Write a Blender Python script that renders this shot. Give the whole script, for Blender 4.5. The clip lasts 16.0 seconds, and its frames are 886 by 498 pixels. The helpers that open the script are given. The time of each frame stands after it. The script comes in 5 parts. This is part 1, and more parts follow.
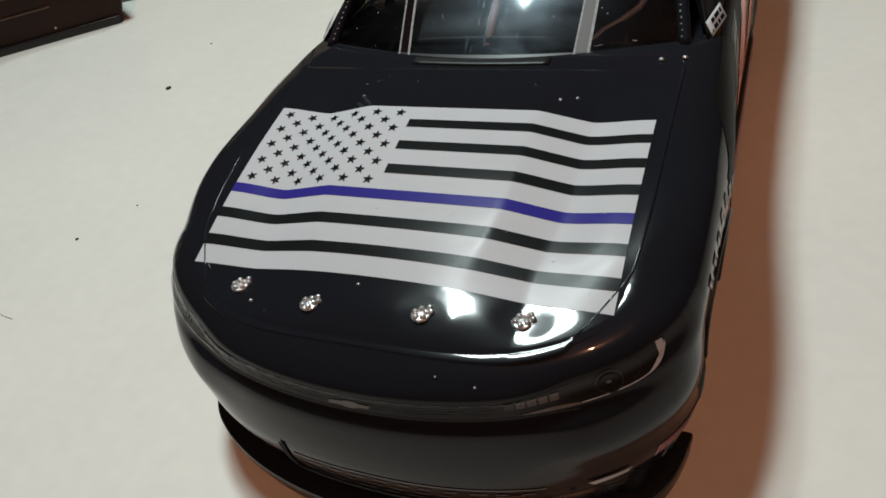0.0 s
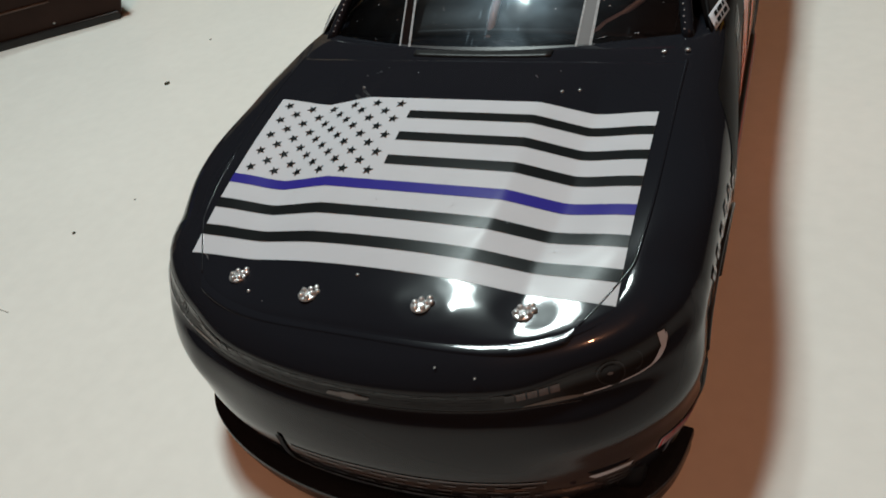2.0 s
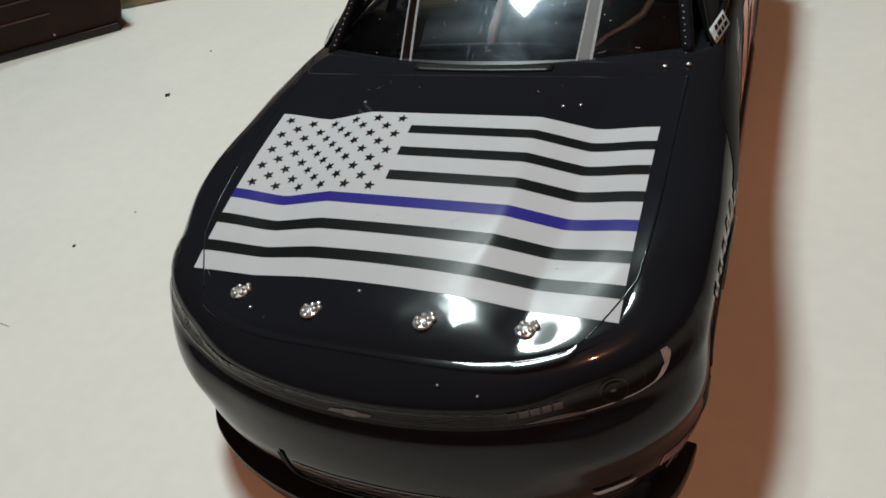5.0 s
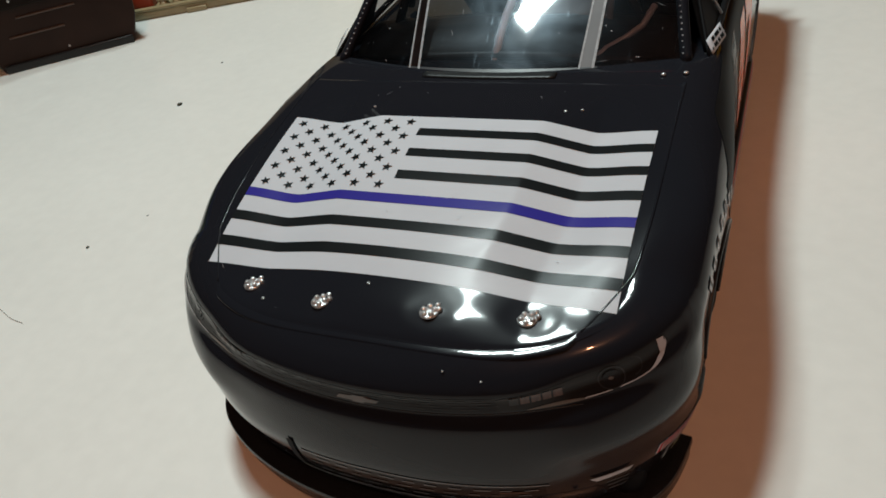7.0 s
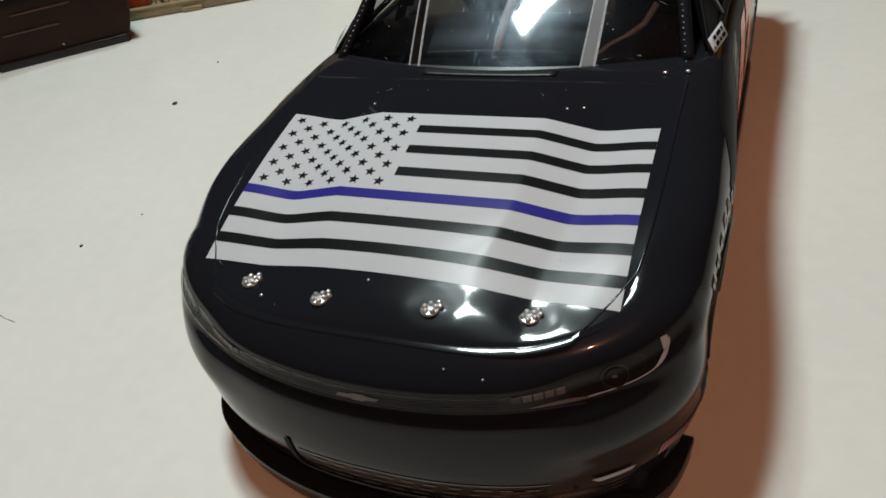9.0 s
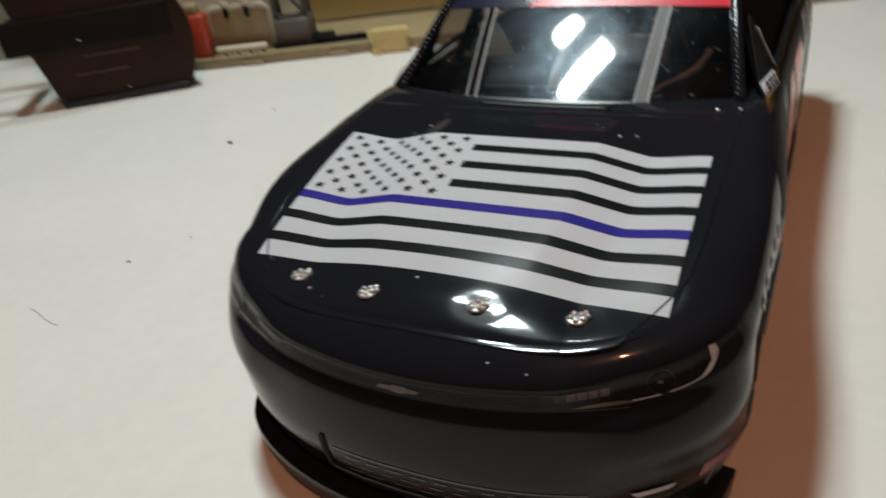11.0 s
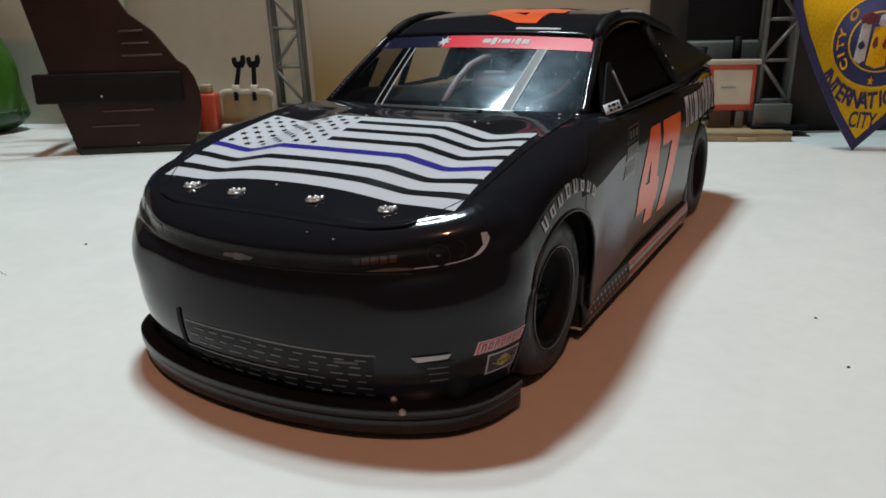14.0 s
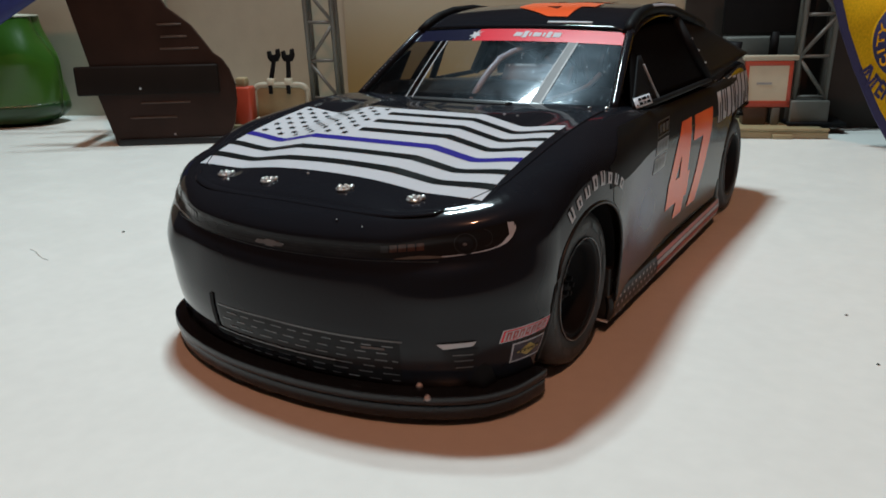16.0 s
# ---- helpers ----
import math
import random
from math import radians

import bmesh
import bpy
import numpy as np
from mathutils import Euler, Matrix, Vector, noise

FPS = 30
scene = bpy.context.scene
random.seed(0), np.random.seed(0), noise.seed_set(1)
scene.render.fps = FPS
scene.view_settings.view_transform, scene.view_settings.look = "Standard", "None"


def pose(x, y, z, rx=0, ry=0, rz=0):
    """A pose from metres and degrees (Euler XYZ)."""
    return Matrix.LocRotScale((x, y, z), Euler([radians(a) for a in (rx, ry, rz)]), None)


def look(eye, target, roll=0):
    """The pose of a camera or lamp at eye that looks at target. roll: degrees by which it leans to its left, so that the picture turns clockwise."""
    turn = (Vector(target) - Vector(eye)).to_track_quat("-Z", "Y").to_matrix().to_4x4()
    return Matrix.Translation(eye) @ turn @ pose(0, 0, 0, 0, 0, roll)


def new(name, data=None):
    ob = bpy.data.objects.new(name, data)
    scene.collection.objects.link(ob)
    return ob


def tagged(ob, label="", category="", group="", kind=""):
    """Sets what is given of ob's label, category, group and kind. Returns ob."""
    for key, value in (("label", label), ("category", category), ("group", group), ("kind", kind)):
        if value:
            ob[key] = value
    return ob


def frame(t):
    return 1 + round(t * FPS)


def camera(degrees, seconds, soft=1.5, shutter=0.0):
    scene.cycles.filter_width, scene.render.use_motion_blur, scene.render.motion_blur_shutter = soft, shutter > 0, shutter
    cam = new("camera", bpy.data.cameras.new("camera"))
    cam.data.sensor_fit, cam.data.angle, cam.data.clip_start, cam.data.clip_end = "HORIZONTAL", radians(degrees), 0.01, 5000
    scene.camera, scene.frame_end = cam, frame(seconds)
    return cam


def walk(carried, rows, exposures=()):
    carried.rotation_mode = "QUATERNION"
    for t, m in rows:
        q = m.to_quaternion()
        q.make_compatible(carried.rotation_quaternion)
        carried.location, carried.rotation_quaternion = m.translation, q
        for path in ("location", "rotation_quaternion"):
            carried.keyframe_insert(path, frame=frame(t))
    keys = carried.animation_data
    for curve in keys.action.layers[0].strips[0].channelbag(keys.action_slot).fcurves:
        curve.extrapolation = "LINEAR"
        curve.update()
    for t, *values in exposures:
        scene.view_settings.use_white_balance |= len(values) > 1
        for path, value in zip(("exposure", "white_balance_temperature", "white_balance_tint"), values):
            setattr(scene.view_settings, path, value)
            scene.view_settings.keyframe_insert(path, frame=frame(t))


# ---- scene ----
cam = camera(60.30, 16.0, soft=1.65, shutter=0.9)
PATH = [
    (0, (0.04747, -0.03421, 0.10473), (-0.00951, 0.06628, 0.00905), -13.84),
    (0.5, (0.04779, -0.03371, 0.10490), (-0.00944, 0.06666, 0.00924), -14.09),
    (1, (0.04721, -0.03481, 0.10360), (-0.00967, 0.06583, 0.00802), -13.57),
    (1.5, (0.04654, -0.03552, 0.10156), (-0.00995, 0.06552, 0.00617), -12.77),
    (2, (0.04697, -0.03464, 0.10295), (-0.00971, 0.06628, 0.00754), -13.35),
    (2.5, (0.04780, -0.03355, 0.10446), (-0.00945, 0.06693, 0.00894), -14.02),
    (3, (0.04786, -0.03447, 0.10446), (-0.00943, 0.06660, 0.00958), -13.74),
    (3.5, (0.04752, -0.03329, 0.10380), (-0.00906, 0.06796, 0.00868), -13.68),
    (4, (0.04687, -0.03325, 0.10325), (-0.00928, 0.06820, 0.00809), -13.38),
    (4.5, (0.04644, -0.03327, 0.10362), (-0.01001, 0.06823, 0.00869), -13.45),
    (7, (0.04804, -0.03939, 0.10413), (-0.00943, 0.06475, 0.01274), -12.52),
    (7.5, (0.04878, -0.03804, 0.10629), (-0.00920, 0.06543, 0.01446), -13.32),
    (8, (0.04876, -0.03800, 0.10566), (-0.00901, 0.06586, 0.01414), -13.06),
    (8.5, (0.04777, -0.03891, 0.10387), (-0.00885, 0.06583, 0.01264), -12.16),
    (10.8, (0.04512, -0.04533, 0.09635), (-0.01349, 0.06665, 0.01557), -8.64),
    (11, (0.04578, -0.04885, 0.09422), (-0.01742, 0.06398, 0.01821), -8.09),
    (11.2, (0.04623, -0.05237, 0.09181), (-0.01872, 0.06363, 0.02236), -6.85),
    (11.4, (0.05304, -0.05650, 0.08912), (-0.01080, 0.06346, 0.02560), -5.36),
    (11.5, (0.06066, -0.05963, 0.08747), (-0.00623, 0.06154, 0.02964), -5.28),
    (11.6, (0.06509, -0.06032, 0.07955), (0.00178, 0.06379, 0.02399), -2.96),
    (11.7, (0.07172, -0.06523, 0.07411), (0.00726, 0.05990, 0.02225), -2.18),
    (11.8, (0.07703, -0.06639, 0.06987), (0.01169, 0.05904, 0.01990), -1.01),
    (11.9, (0.08421, -0.06773, 0.06607), (0.01869, 0.05784, 0.01668), -0.74),
    (12, (0.08691, -0.06667, 0.06742), (0.02064, 0.05822, 0.01730), -1.89),
    (12.5, (0.08789, -0.07064, 0.06705), (0.01744, 0.05296, 0.01954), -1.39),
    (13, (0.08755, -0.07008, 0.06714), (0.01499, 0.05241, 0.01992), -1.61),
    (13.5, (0.08791, -0.07122, 0.06643), (0.01604, 0.05230, 0.02085), -1.18),
    (14, (0.08708, -0.07005, 0.06644), (0.01629, 0.05379, 0.02005), -1.25),
    (14.5, (0.08634, -0.06924, 0.06538), (0.01555, 0.05390, 0.01716), -0.82),
    (15, (0.08769, -0.07120, 0.06597), (0.01325, 0.05051, 0.01966), -1.02),
    (15.5, (0.08862, -0.07150, 0.06607), (0.01224, 0.04922, 0.02032), -1.25),
    (16, (0.08863, -0.07143, 0.06586), (0.01270, 0.04910, 0.01888), -1.17),
]
walk(cam, [(t, look(eye, target, roll)) for t, eye, target, roll in PATH],
     exposures=((0, 0.0, 6800, 15), (8.7, 0.02, 6800, 15), (11.0, 0.06, 6850, 17), (11.5, 0.17, 7050, 15), (11.9, 0.28, 6500, 15), (12.3, 0.30, 6250, 14), (16.0, 0.29, 6250, 14)))

# ---- light: a cool white lamp over the table, a warm room lamp, a dim room ----
MM = 0.001
world = bpy.data.worlds.new("room_air")
scene.world = world
world.use_nodes = True
world.node_tree.nodes["Background"].inputs[0].default_value = (0.8, 0.8, 0.85, 1)
world.node_tree.nodes["Background"].inputs[1].default_value = 0.02
KEY_AT, KEY_W = (-0.13, 0.19, 0.62), 3.15
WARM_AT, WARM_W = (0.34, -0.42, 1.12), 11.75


def area_lamp(name, at, target, sx, sy, watts, colour):
    data = bpy.data.lights.new(name, "AREA")
    data.shape, data.size, data.size_y, data.energy, data.color = "RECTANGLE", sx, sy, watts, colour
    ob = new(name, data)
    ob.matrix_world = look(at, target)
    return ob


area_lamp("table_light", KEY_AT, (0.0, 0.08, 0.0), 0.09, 0.04, KEY_W * 0.72, (0.77, 0.98, 0.98))
area_lamp("table_light", (-0.183, 0.260, 0.62), (0.0, 0.08, 0.0), 0.045, 0.026, KEY_W * 0.3, (0.77, 0.98, 0.98))
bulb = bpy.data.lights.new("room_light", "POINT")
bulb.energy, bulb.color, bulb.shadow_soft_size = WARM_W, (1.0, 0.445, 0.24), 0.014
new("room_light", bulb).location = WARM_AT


# ---- materials ----
def material(name, colour, rough=0.5, metal=0.0, coat=0.0, spec=0.5, grain=0.0, scale=200.0, bump=0.0, bump_scale=900.0, stain=0.0,
             emit=0.0, trans=0.0, rough_var=0.0, coat_rough=0.03):
    m = bpy.data.materials.new(name)
    m.use_nodes = True
    nt = m.node_tree
    b = nt.nodes["Principled BSDF"]
    b.inputs["Base Color"].default_value = (*colour, 1)
    b.inputs["Roughness"].default_value = rough
    b.inputs["Metallic"].default_value = metal
    b.inputs["Coat Weight"].default_value = coat
    b.inputs["Coat Roughness"].default_value = coat_rough
    b.inputs["Specular IOR Level"].default_value = spec
    b.inputs["Transmission Weight"].default_value = trans
    if emit:
        b.inputs["Emission Color"].default_value = (*colour, 1)
        b.inputs["Emission Strength"].default_value = emit
    co = nt.nodes.new("ShaderNodeTexCoord")
    if grain or stain:
        n1 = nt.nodes.new("ShaderNodeTexNoise")
        n1.inputs["Scale"].default_value, n1.inputs["Detail"].default_value = scale, 6
        n2 = nt.nodes.new("ShaderNodeTexNoise")
        n2.inputs["Scale"].default_value, n2.inputs["Detail"].default_value = scale / 14, 3
        r1, r2 = nt.nodes.new("ShaderNodeMapRange"), nt.nodes.new("ShaderNodeMapRange")
        for r, amount in ((r1, grain), (r2, stain)):
            r.inputs[1].default_value, r.inputs[2].default_value = 0.3, 0.7
            r.inputs[3].default_value, r.inputs[4].default_value = 1 - amount, 1 + amount * 0.4
        mul = nt.nodes.new("ShaderNodeMath")
        mul.operation = "MULTIPLY"
        mix = nt.nodes.new("ShaderNodeVectorMath")
        mix.operation = "SCALE"
        mix.inputs[0].default_value = colour
        for n, r in ((n1, r1), (n2, r2)):
            nt.links.new(co.outputs["Object"], n.inputs["Vector"])
            nt.links.new(n.outputs["Fac"], r.inputs[0])
        nt.links.new(r1.outputs[0], mul.inputs[0])
        nt.links.new(r2.outputs[0], mul.inputs[1])
        nt.links.new(mul.outputs[0], mix.inputs["Scale"])
        nt.links.new(mix.outputs[0], b.inputs["Base Color"])
    if bump:
        n3 = nt.nodes.new("ShaderNodeTexNoise")
        n3.inputs["Scale"].default_value, n3.inputs["Detail"].default_value = bump_scale, 4
        bp = nt.nodes.new("ShaderNodeBump")
        bp.inputs["Strength"].default_value, bp.inputs["Distance"].default_value = bump, 0.0004
        nt.links.new(co.outputs["Object"], n3.inputs["Vector"])
        nt.links.new(n3.outputs["Fac"], bp.inputs["Height"])
        nt.links.new(bp.outputs[0], b.inputs["Normal"])
    if rough_var:
        n4 = nt.nodes.new("ShaderNodeTexNoise")
        n4.inputs["Scale"].default_value, n4.inputs["Detail"].default_value = 90, 8
        r4 = nt.nodes.new("ShaderNodeMapRange")
        r4.inputs[1].default_value, r4.inputs[2].default_value = 0.45, 0.75
        r4.inputs[3].default_value, r4.inputs[4].default_value = rough, rough + rough_var
        nt.links.new(co.outputs["Object"], n4.inputs["Vector"])
        nt.links.new(n4.outputs["Fac"], r4.inputs[0])
        nt.links.new(r4.outputs[0], b.inputs["Roughness"])
    return m


def glass(name, tint, gloss_rough=0.02, haze=0.0):
    m = bpy.data.materials.new(name)
    m.use_nodes = True
    nt = m.node_tree
    nt.nodes.remove(nt.nodes["Principled BSDF"])
    out = nt.nodes["Material Output"]
    tr, gl, mx = nt.nodes.new("ShaderNodeBsdfTransparent"), nt.nodes.new("ShaderNodeBsdfGlossy"), nt.nodes.new("ShaderNodeMixShader")
    fr = nt.nodes.new("ShaderNodeFresnel")
    fr.inputs["IOR"].default_value = 1.5
    tr.inputs[0].default_value = (*tint, 1)
    gl.inputs["Roughness"].default_value = gloss_rough
    nt.links.new(fr.outputs[0], mx.inputs[0])
    nt.links.new(tr.outputs[0], mx.inputs[1])
    if haze:
        g2, m2 = nt.nodes.new("ShaderNodeBsdfGlossy"), nt.nodes.new("ShaderNodeMixShader")
        co, nz, rg = nt.nodes.new("ShaderNodeTexCoord"), nt.nodes.new("ShaderNodeTexNoise"), nt.nodes.new("ShaderNodeMapRange")
        nz.inputs["Scale"].default_value, nz.inputs["Detail"].default_value, nz.inputs["Distortion"].default_value = 70, 7, 1.5
        rg.inputs[1].default_value, rg.inputs[2].default_value, rg.inputs[3].default_value, rg.inputs[4].default_value = 0.36, 0.75, 0.08, haze
        nt.links.new(co.outputs["Object"], nz.inputs["Vector"])
        nt.links.new(nz.outputs["Fac"], rg.inputs[0])
        turn, fine, cut, add = nt.nodes.new("ShaderNodeMapping"), nt.nodes.new("ShaderNodeTexNoise"), nt.nodes.new("ShaderNodeMapRange"), nt.nodes.new("ShaderNodeMath")
        turn.inputs["Rotation"].default_value, turn.inputs["Scale"].default_value = (0, 0, 0.7), (1500, 110, 300)
        fine.inputs["Scale"].default_value, fine.inputs["Detail"].default_value = 1, 3
        cut.inputs[1].default_value, cut.inputs[2].default_value, cut.inputs[3].default_value, cut.inputs[4].default_value = 0.66, 0.72, 0.0, 0.6
        add.operation, add.use_clamp = "ADD", True
        nt.links.new(co.outputs["Object"], turn.inputs["Vector"])
        nt.links.new(turn.outputs[0], fine.inputs["Vector"])
        nt.links.new(fine.outputs["Fac"], cut.inputs[0])
        nt.links.new(rg.outputs[0], add.inputs[0])
        nt.links.new(cut.outputs[0], add.inputs[1])
        nt.links.new(add.outputs[0], m2.inputs[0])
        g2.inputs["Color"].default_value = (0.72, 0.86, 1.0, 1)
        g2.inputs["Roughness"].default_value = 0.26
        nt.links.new(gl.outputs[0], m2.inputs[1])
        nt.links.new(g2.outputs[0], m2.inputs[2])
        nt.links.new(m2.outputs[0], mx.inputs[2])
    else:
        nt.links.new(gl.outputs[0], mx.inputs[2])
    nt.links.new(mx.outputs[0], out.inputs[0])
    return m


M_TABLE = material("white_laminate", (0.80, 0.79, 0.75), 0.38, grain=0.03, scale=260, stain=0.03, bump=0.02, bump_scale=900, rough_var=0.08)
M_BLACK = material("gloss_black_paint", (0.0115, 0.0125, 0.0165), 0.045, spec=0.19, coat=0.075, coat_rough=0.19, rough_var=0.05, bump=0.02, bump_scale=160)
M_LOWSHEEN = material("low_sheen_black", (0.0105, 0.0098, 0.010), 0.5, spec=0.06, grain=0.15)
M_SATIN = material("satin_black_plastic", (0.017, 0.018, 0.019), 0.36, spec=0.3, grain=0.2, bump=0.1)
M_MATT = material("matt_black", (0.008, 0.008, 0.009), 0.6, spec=0.09, grain=0.2)
M_TYRE = material("tyre_rubber", (0.022, 0.022, 0.023), 0.6, grain=0.3, bump=0.2)
M_WHITE = material("white_vinyl_print", (0.56, 0.585, 0.63), 0.24, spec=0.06, coat=0.015, coat_rough=0.13, grain=0.03, stain=0.04)
M_PRINTBLACK = material("black_vinyl_print", (0.012, 0.014, 0.015), 0.24, spec=0.06, coat=0.015, coat_rough=0.13, grain=0.1)
M_BLUE = material("blue_vinyl_print", (0.035, 0.03, 0.26), 0.24, spec=0.06, coat=0.015, coat_rough=0.13, grain=0.03)
M_ORANGE = material("orange_vinyl_print", (0.95, 0.13, 0.03), 0.25, coat=0.15, grain=0.03)
M_RED = material("red_vinyl_print", (0.75, 0.03, 0.055), 0.25, coat=0.15, grain=0.03)
M_REDINK = material("dull_red_ink", (0.36, 0.02, 0.02), 0.3, grain=0.1)
M_NAVYPRINT = material("slate_print", (0.035, 0.04, 0.06), 0.25, grain=0.2)
M_NAVY = material("navy_vinyl_print", (0.01, 0.011, 0.035), 0.2, coat=0.2)
M_GREYINK = material("grey_ink", (0.30, 0.30, 0.31), 0.3, grain=0.1)
M_YELLOWINK = material("yellow_ink", (0.34, 0.26, 0.07), 0.3, grain=0.1)
M_CHROME = material("chrome", (0.72, 0.73, 0.74), 0.28, metal=0.7, bump=0.4, bump_scale=1500)
M_LENS = material("smoked_lens", (0.012, 0.011, 0.011), 0.2, spec=0.18)
M_AMBER = material("amber_print", (0.055, 0.022, 0.015), 0.2, grain=0.4, scale=900)
M_GRILLEDIM = material("dim_grille_print", (0.024, 0.024, 0.026), 0.25, spec=0.25, grain=0.3)
M_SLIVER = material("warm_lens_print", (0.11, 0.085, 0.07), 0.2, spec=0.5, grain=0.3)
M_BADGE = material("grey_badge_print", (0.11, 0.10, 0.10), 0.25, grain=0.3)
M_MESH = material("grille_print", (0.014, 0.014, 0.016), 0.14, spec=0.13, grain=0.3)
M_GRILLEINK = material("grille_bar_print", (0.13, 0.132, 0.14), 0.25, grain=0.3)
M_RIM = material("dark_wheel_paint", (0.008, 0.008, 0.009), 0.75, spec=0.15)
M_SIDEWALL = material("faded_sidewall_print", (0.026, 0.026, 0.026), 0.5, grain=0.3)
M_LETTER = material("pale_letter_print", (0.45, 0.44, 0.47), 0.3, grain=0.15)
M_GLASS = glass("clear_window", (0.88, 0.91, 0.94), 0.05, 0.45)
M_DARKGLASS = glass("dark_window", (0.10, 0.10, 0.11))
M_STRIP = material("windscreen_strip", (0.16, 0.165, 0.175), 0.5, spec=0.25, grain=0.1)
M_BRACE = material("silver_tape_edge", (0.34, 0.35, 0.37), 0.45, spec=0.3, grain=0.4, scale=1500)
M_TRIM = material("dark_grey_trim", (0.055, 0.057, 0.062), 0.3, spec=0.5, grain=0.2)
M_BAR = material("silver_tube", (0.58, 0.64, 0.74), 0.3)
M_SHADEPANE = glass("cabin_shade_window", (0.55, 0.56, 0.6), 0.05, 0.3)
M_VOID = material("black_net", (0.005, 0.0044, 0.0044), 0.8, spec=0.02, grain=0.3, scale=900)
M_TINT = glass("tinted_window", (0.36, 0.35, 0.36), 0.05, 0.3)
M_SPLITTER = material("scuffed_black_plastic", (0.011, 0.014, 0.019), 0.27, spec=0.5, grain=0.25, bump=0.1)
M_DIMINK = material("dim_ink", (0.075, 0.075, 0.08), 0.3, grain=0.15)
M_DECAL = material("pale_decal_print", (0.15, 0.165, 0.18), 0.3, grain=0.15)
M_SEAT = material("seat_plastic", (0.2, 0.21, 0.23), 0.4)
M_SMOKE = material("smoked_brown_plastic", (0.036, 0.018, 0.013), 0.35, spec=0.1, grain=0.25, scale=60, stain=0.45)
M_SHELF = material("brown_sheet_edges", (0.065, 0.03, 0.016), 0.4, grain=0.3)
M_WALL = material("beige_wall_paint", (0.44, 0.39, 0.30), 0.7, grain=0.06, scale=80, stain=0.12, bump=0.15)
M_CEIL = material("unseen_ceiling_tone", (0.12, 0.125, 0.15), 0.8, grain=0.05, scale=6)
M_ROOM = material("unseen_room_tone", (0.12, 0.115, 0.11), 0.8, grain=0.05, scale=6, stain=0.1)
M_TAN = material("tan_plastic", (0.34, 0.27, 0.15), 0.45, grain=0.12, stain=0.2, bump=0.2)
M_BEIGE = material("beige_plastic", (0.44, 0.40, 0.31), 0.4, grain=0.08, stain=0.15)
M_GREYP = material("grey_plastic", (0.13, 0.122, 0.108), 0.45, grain=0.1, stain=0.15)
M_BOARD = material("dark_brown_board", (0.036, 0.028, 0.024), 0.55, spec=0.2, grain=0.2, scale=60, stain=0.3)
M_BAND = material("dull_black_band", (0.017, 0.012, 0.010), 0.6, spec=0.06, grain=0.2, scale=60, stain=0.3)
M_CANRED = material("red_can_paint", (0.42, 0.06, 0.03), 0.35, grain=0.1)
M_PALEY = material("pale_yellow_plastic", (0.62, 0.50, 0.22), 0.45, grain=0.08)
M_GREEN = material("green_plastic_film", (0.036, 0.112, 0.009), 0.3, grain=0.15, scale=60, stain=0.3, bump=0.5, bump_scale=120)
M_DKGREEN = material("dark_green_film", (0.015, 0.05, 0.015), 0.3, grain=0.2)
M_COBALT = material("cobalt_cloth", (0.02, 0.03, 0.16), 0.6, grain=0.2)
M_GOLD = material("gold_thread", (0.80, 0.42, 0.010), 0.8, spec=0.05, grain=0.2, scale=900, bump=0.6, bump_scale=2500)
M_PURPLE = material("navy_thread", (0.022, 0.018, 0.09), 0.7, grain=0.25, scale=900, bump=0.6, bump_scale=2500)
M_PALE = material("pale_thread", (0.55, 0.52, 0.5), 0.7, grain=0.3, scale=900, bump=0.5, bump_scale=2500)
M_MAROON = material("maroon_thread", (0.16, 0.03, 0.04), 0.7, grain=0.3, scale=900)
M_PAPER = material("cream_paper", (0.60, 0.56, 0.44), 0.6, grain=0.05, stain=0.1)
M_DIRT = material("dirt_crumb", (0.05, 0.05, 0.03), 0.8, grain=0.3)


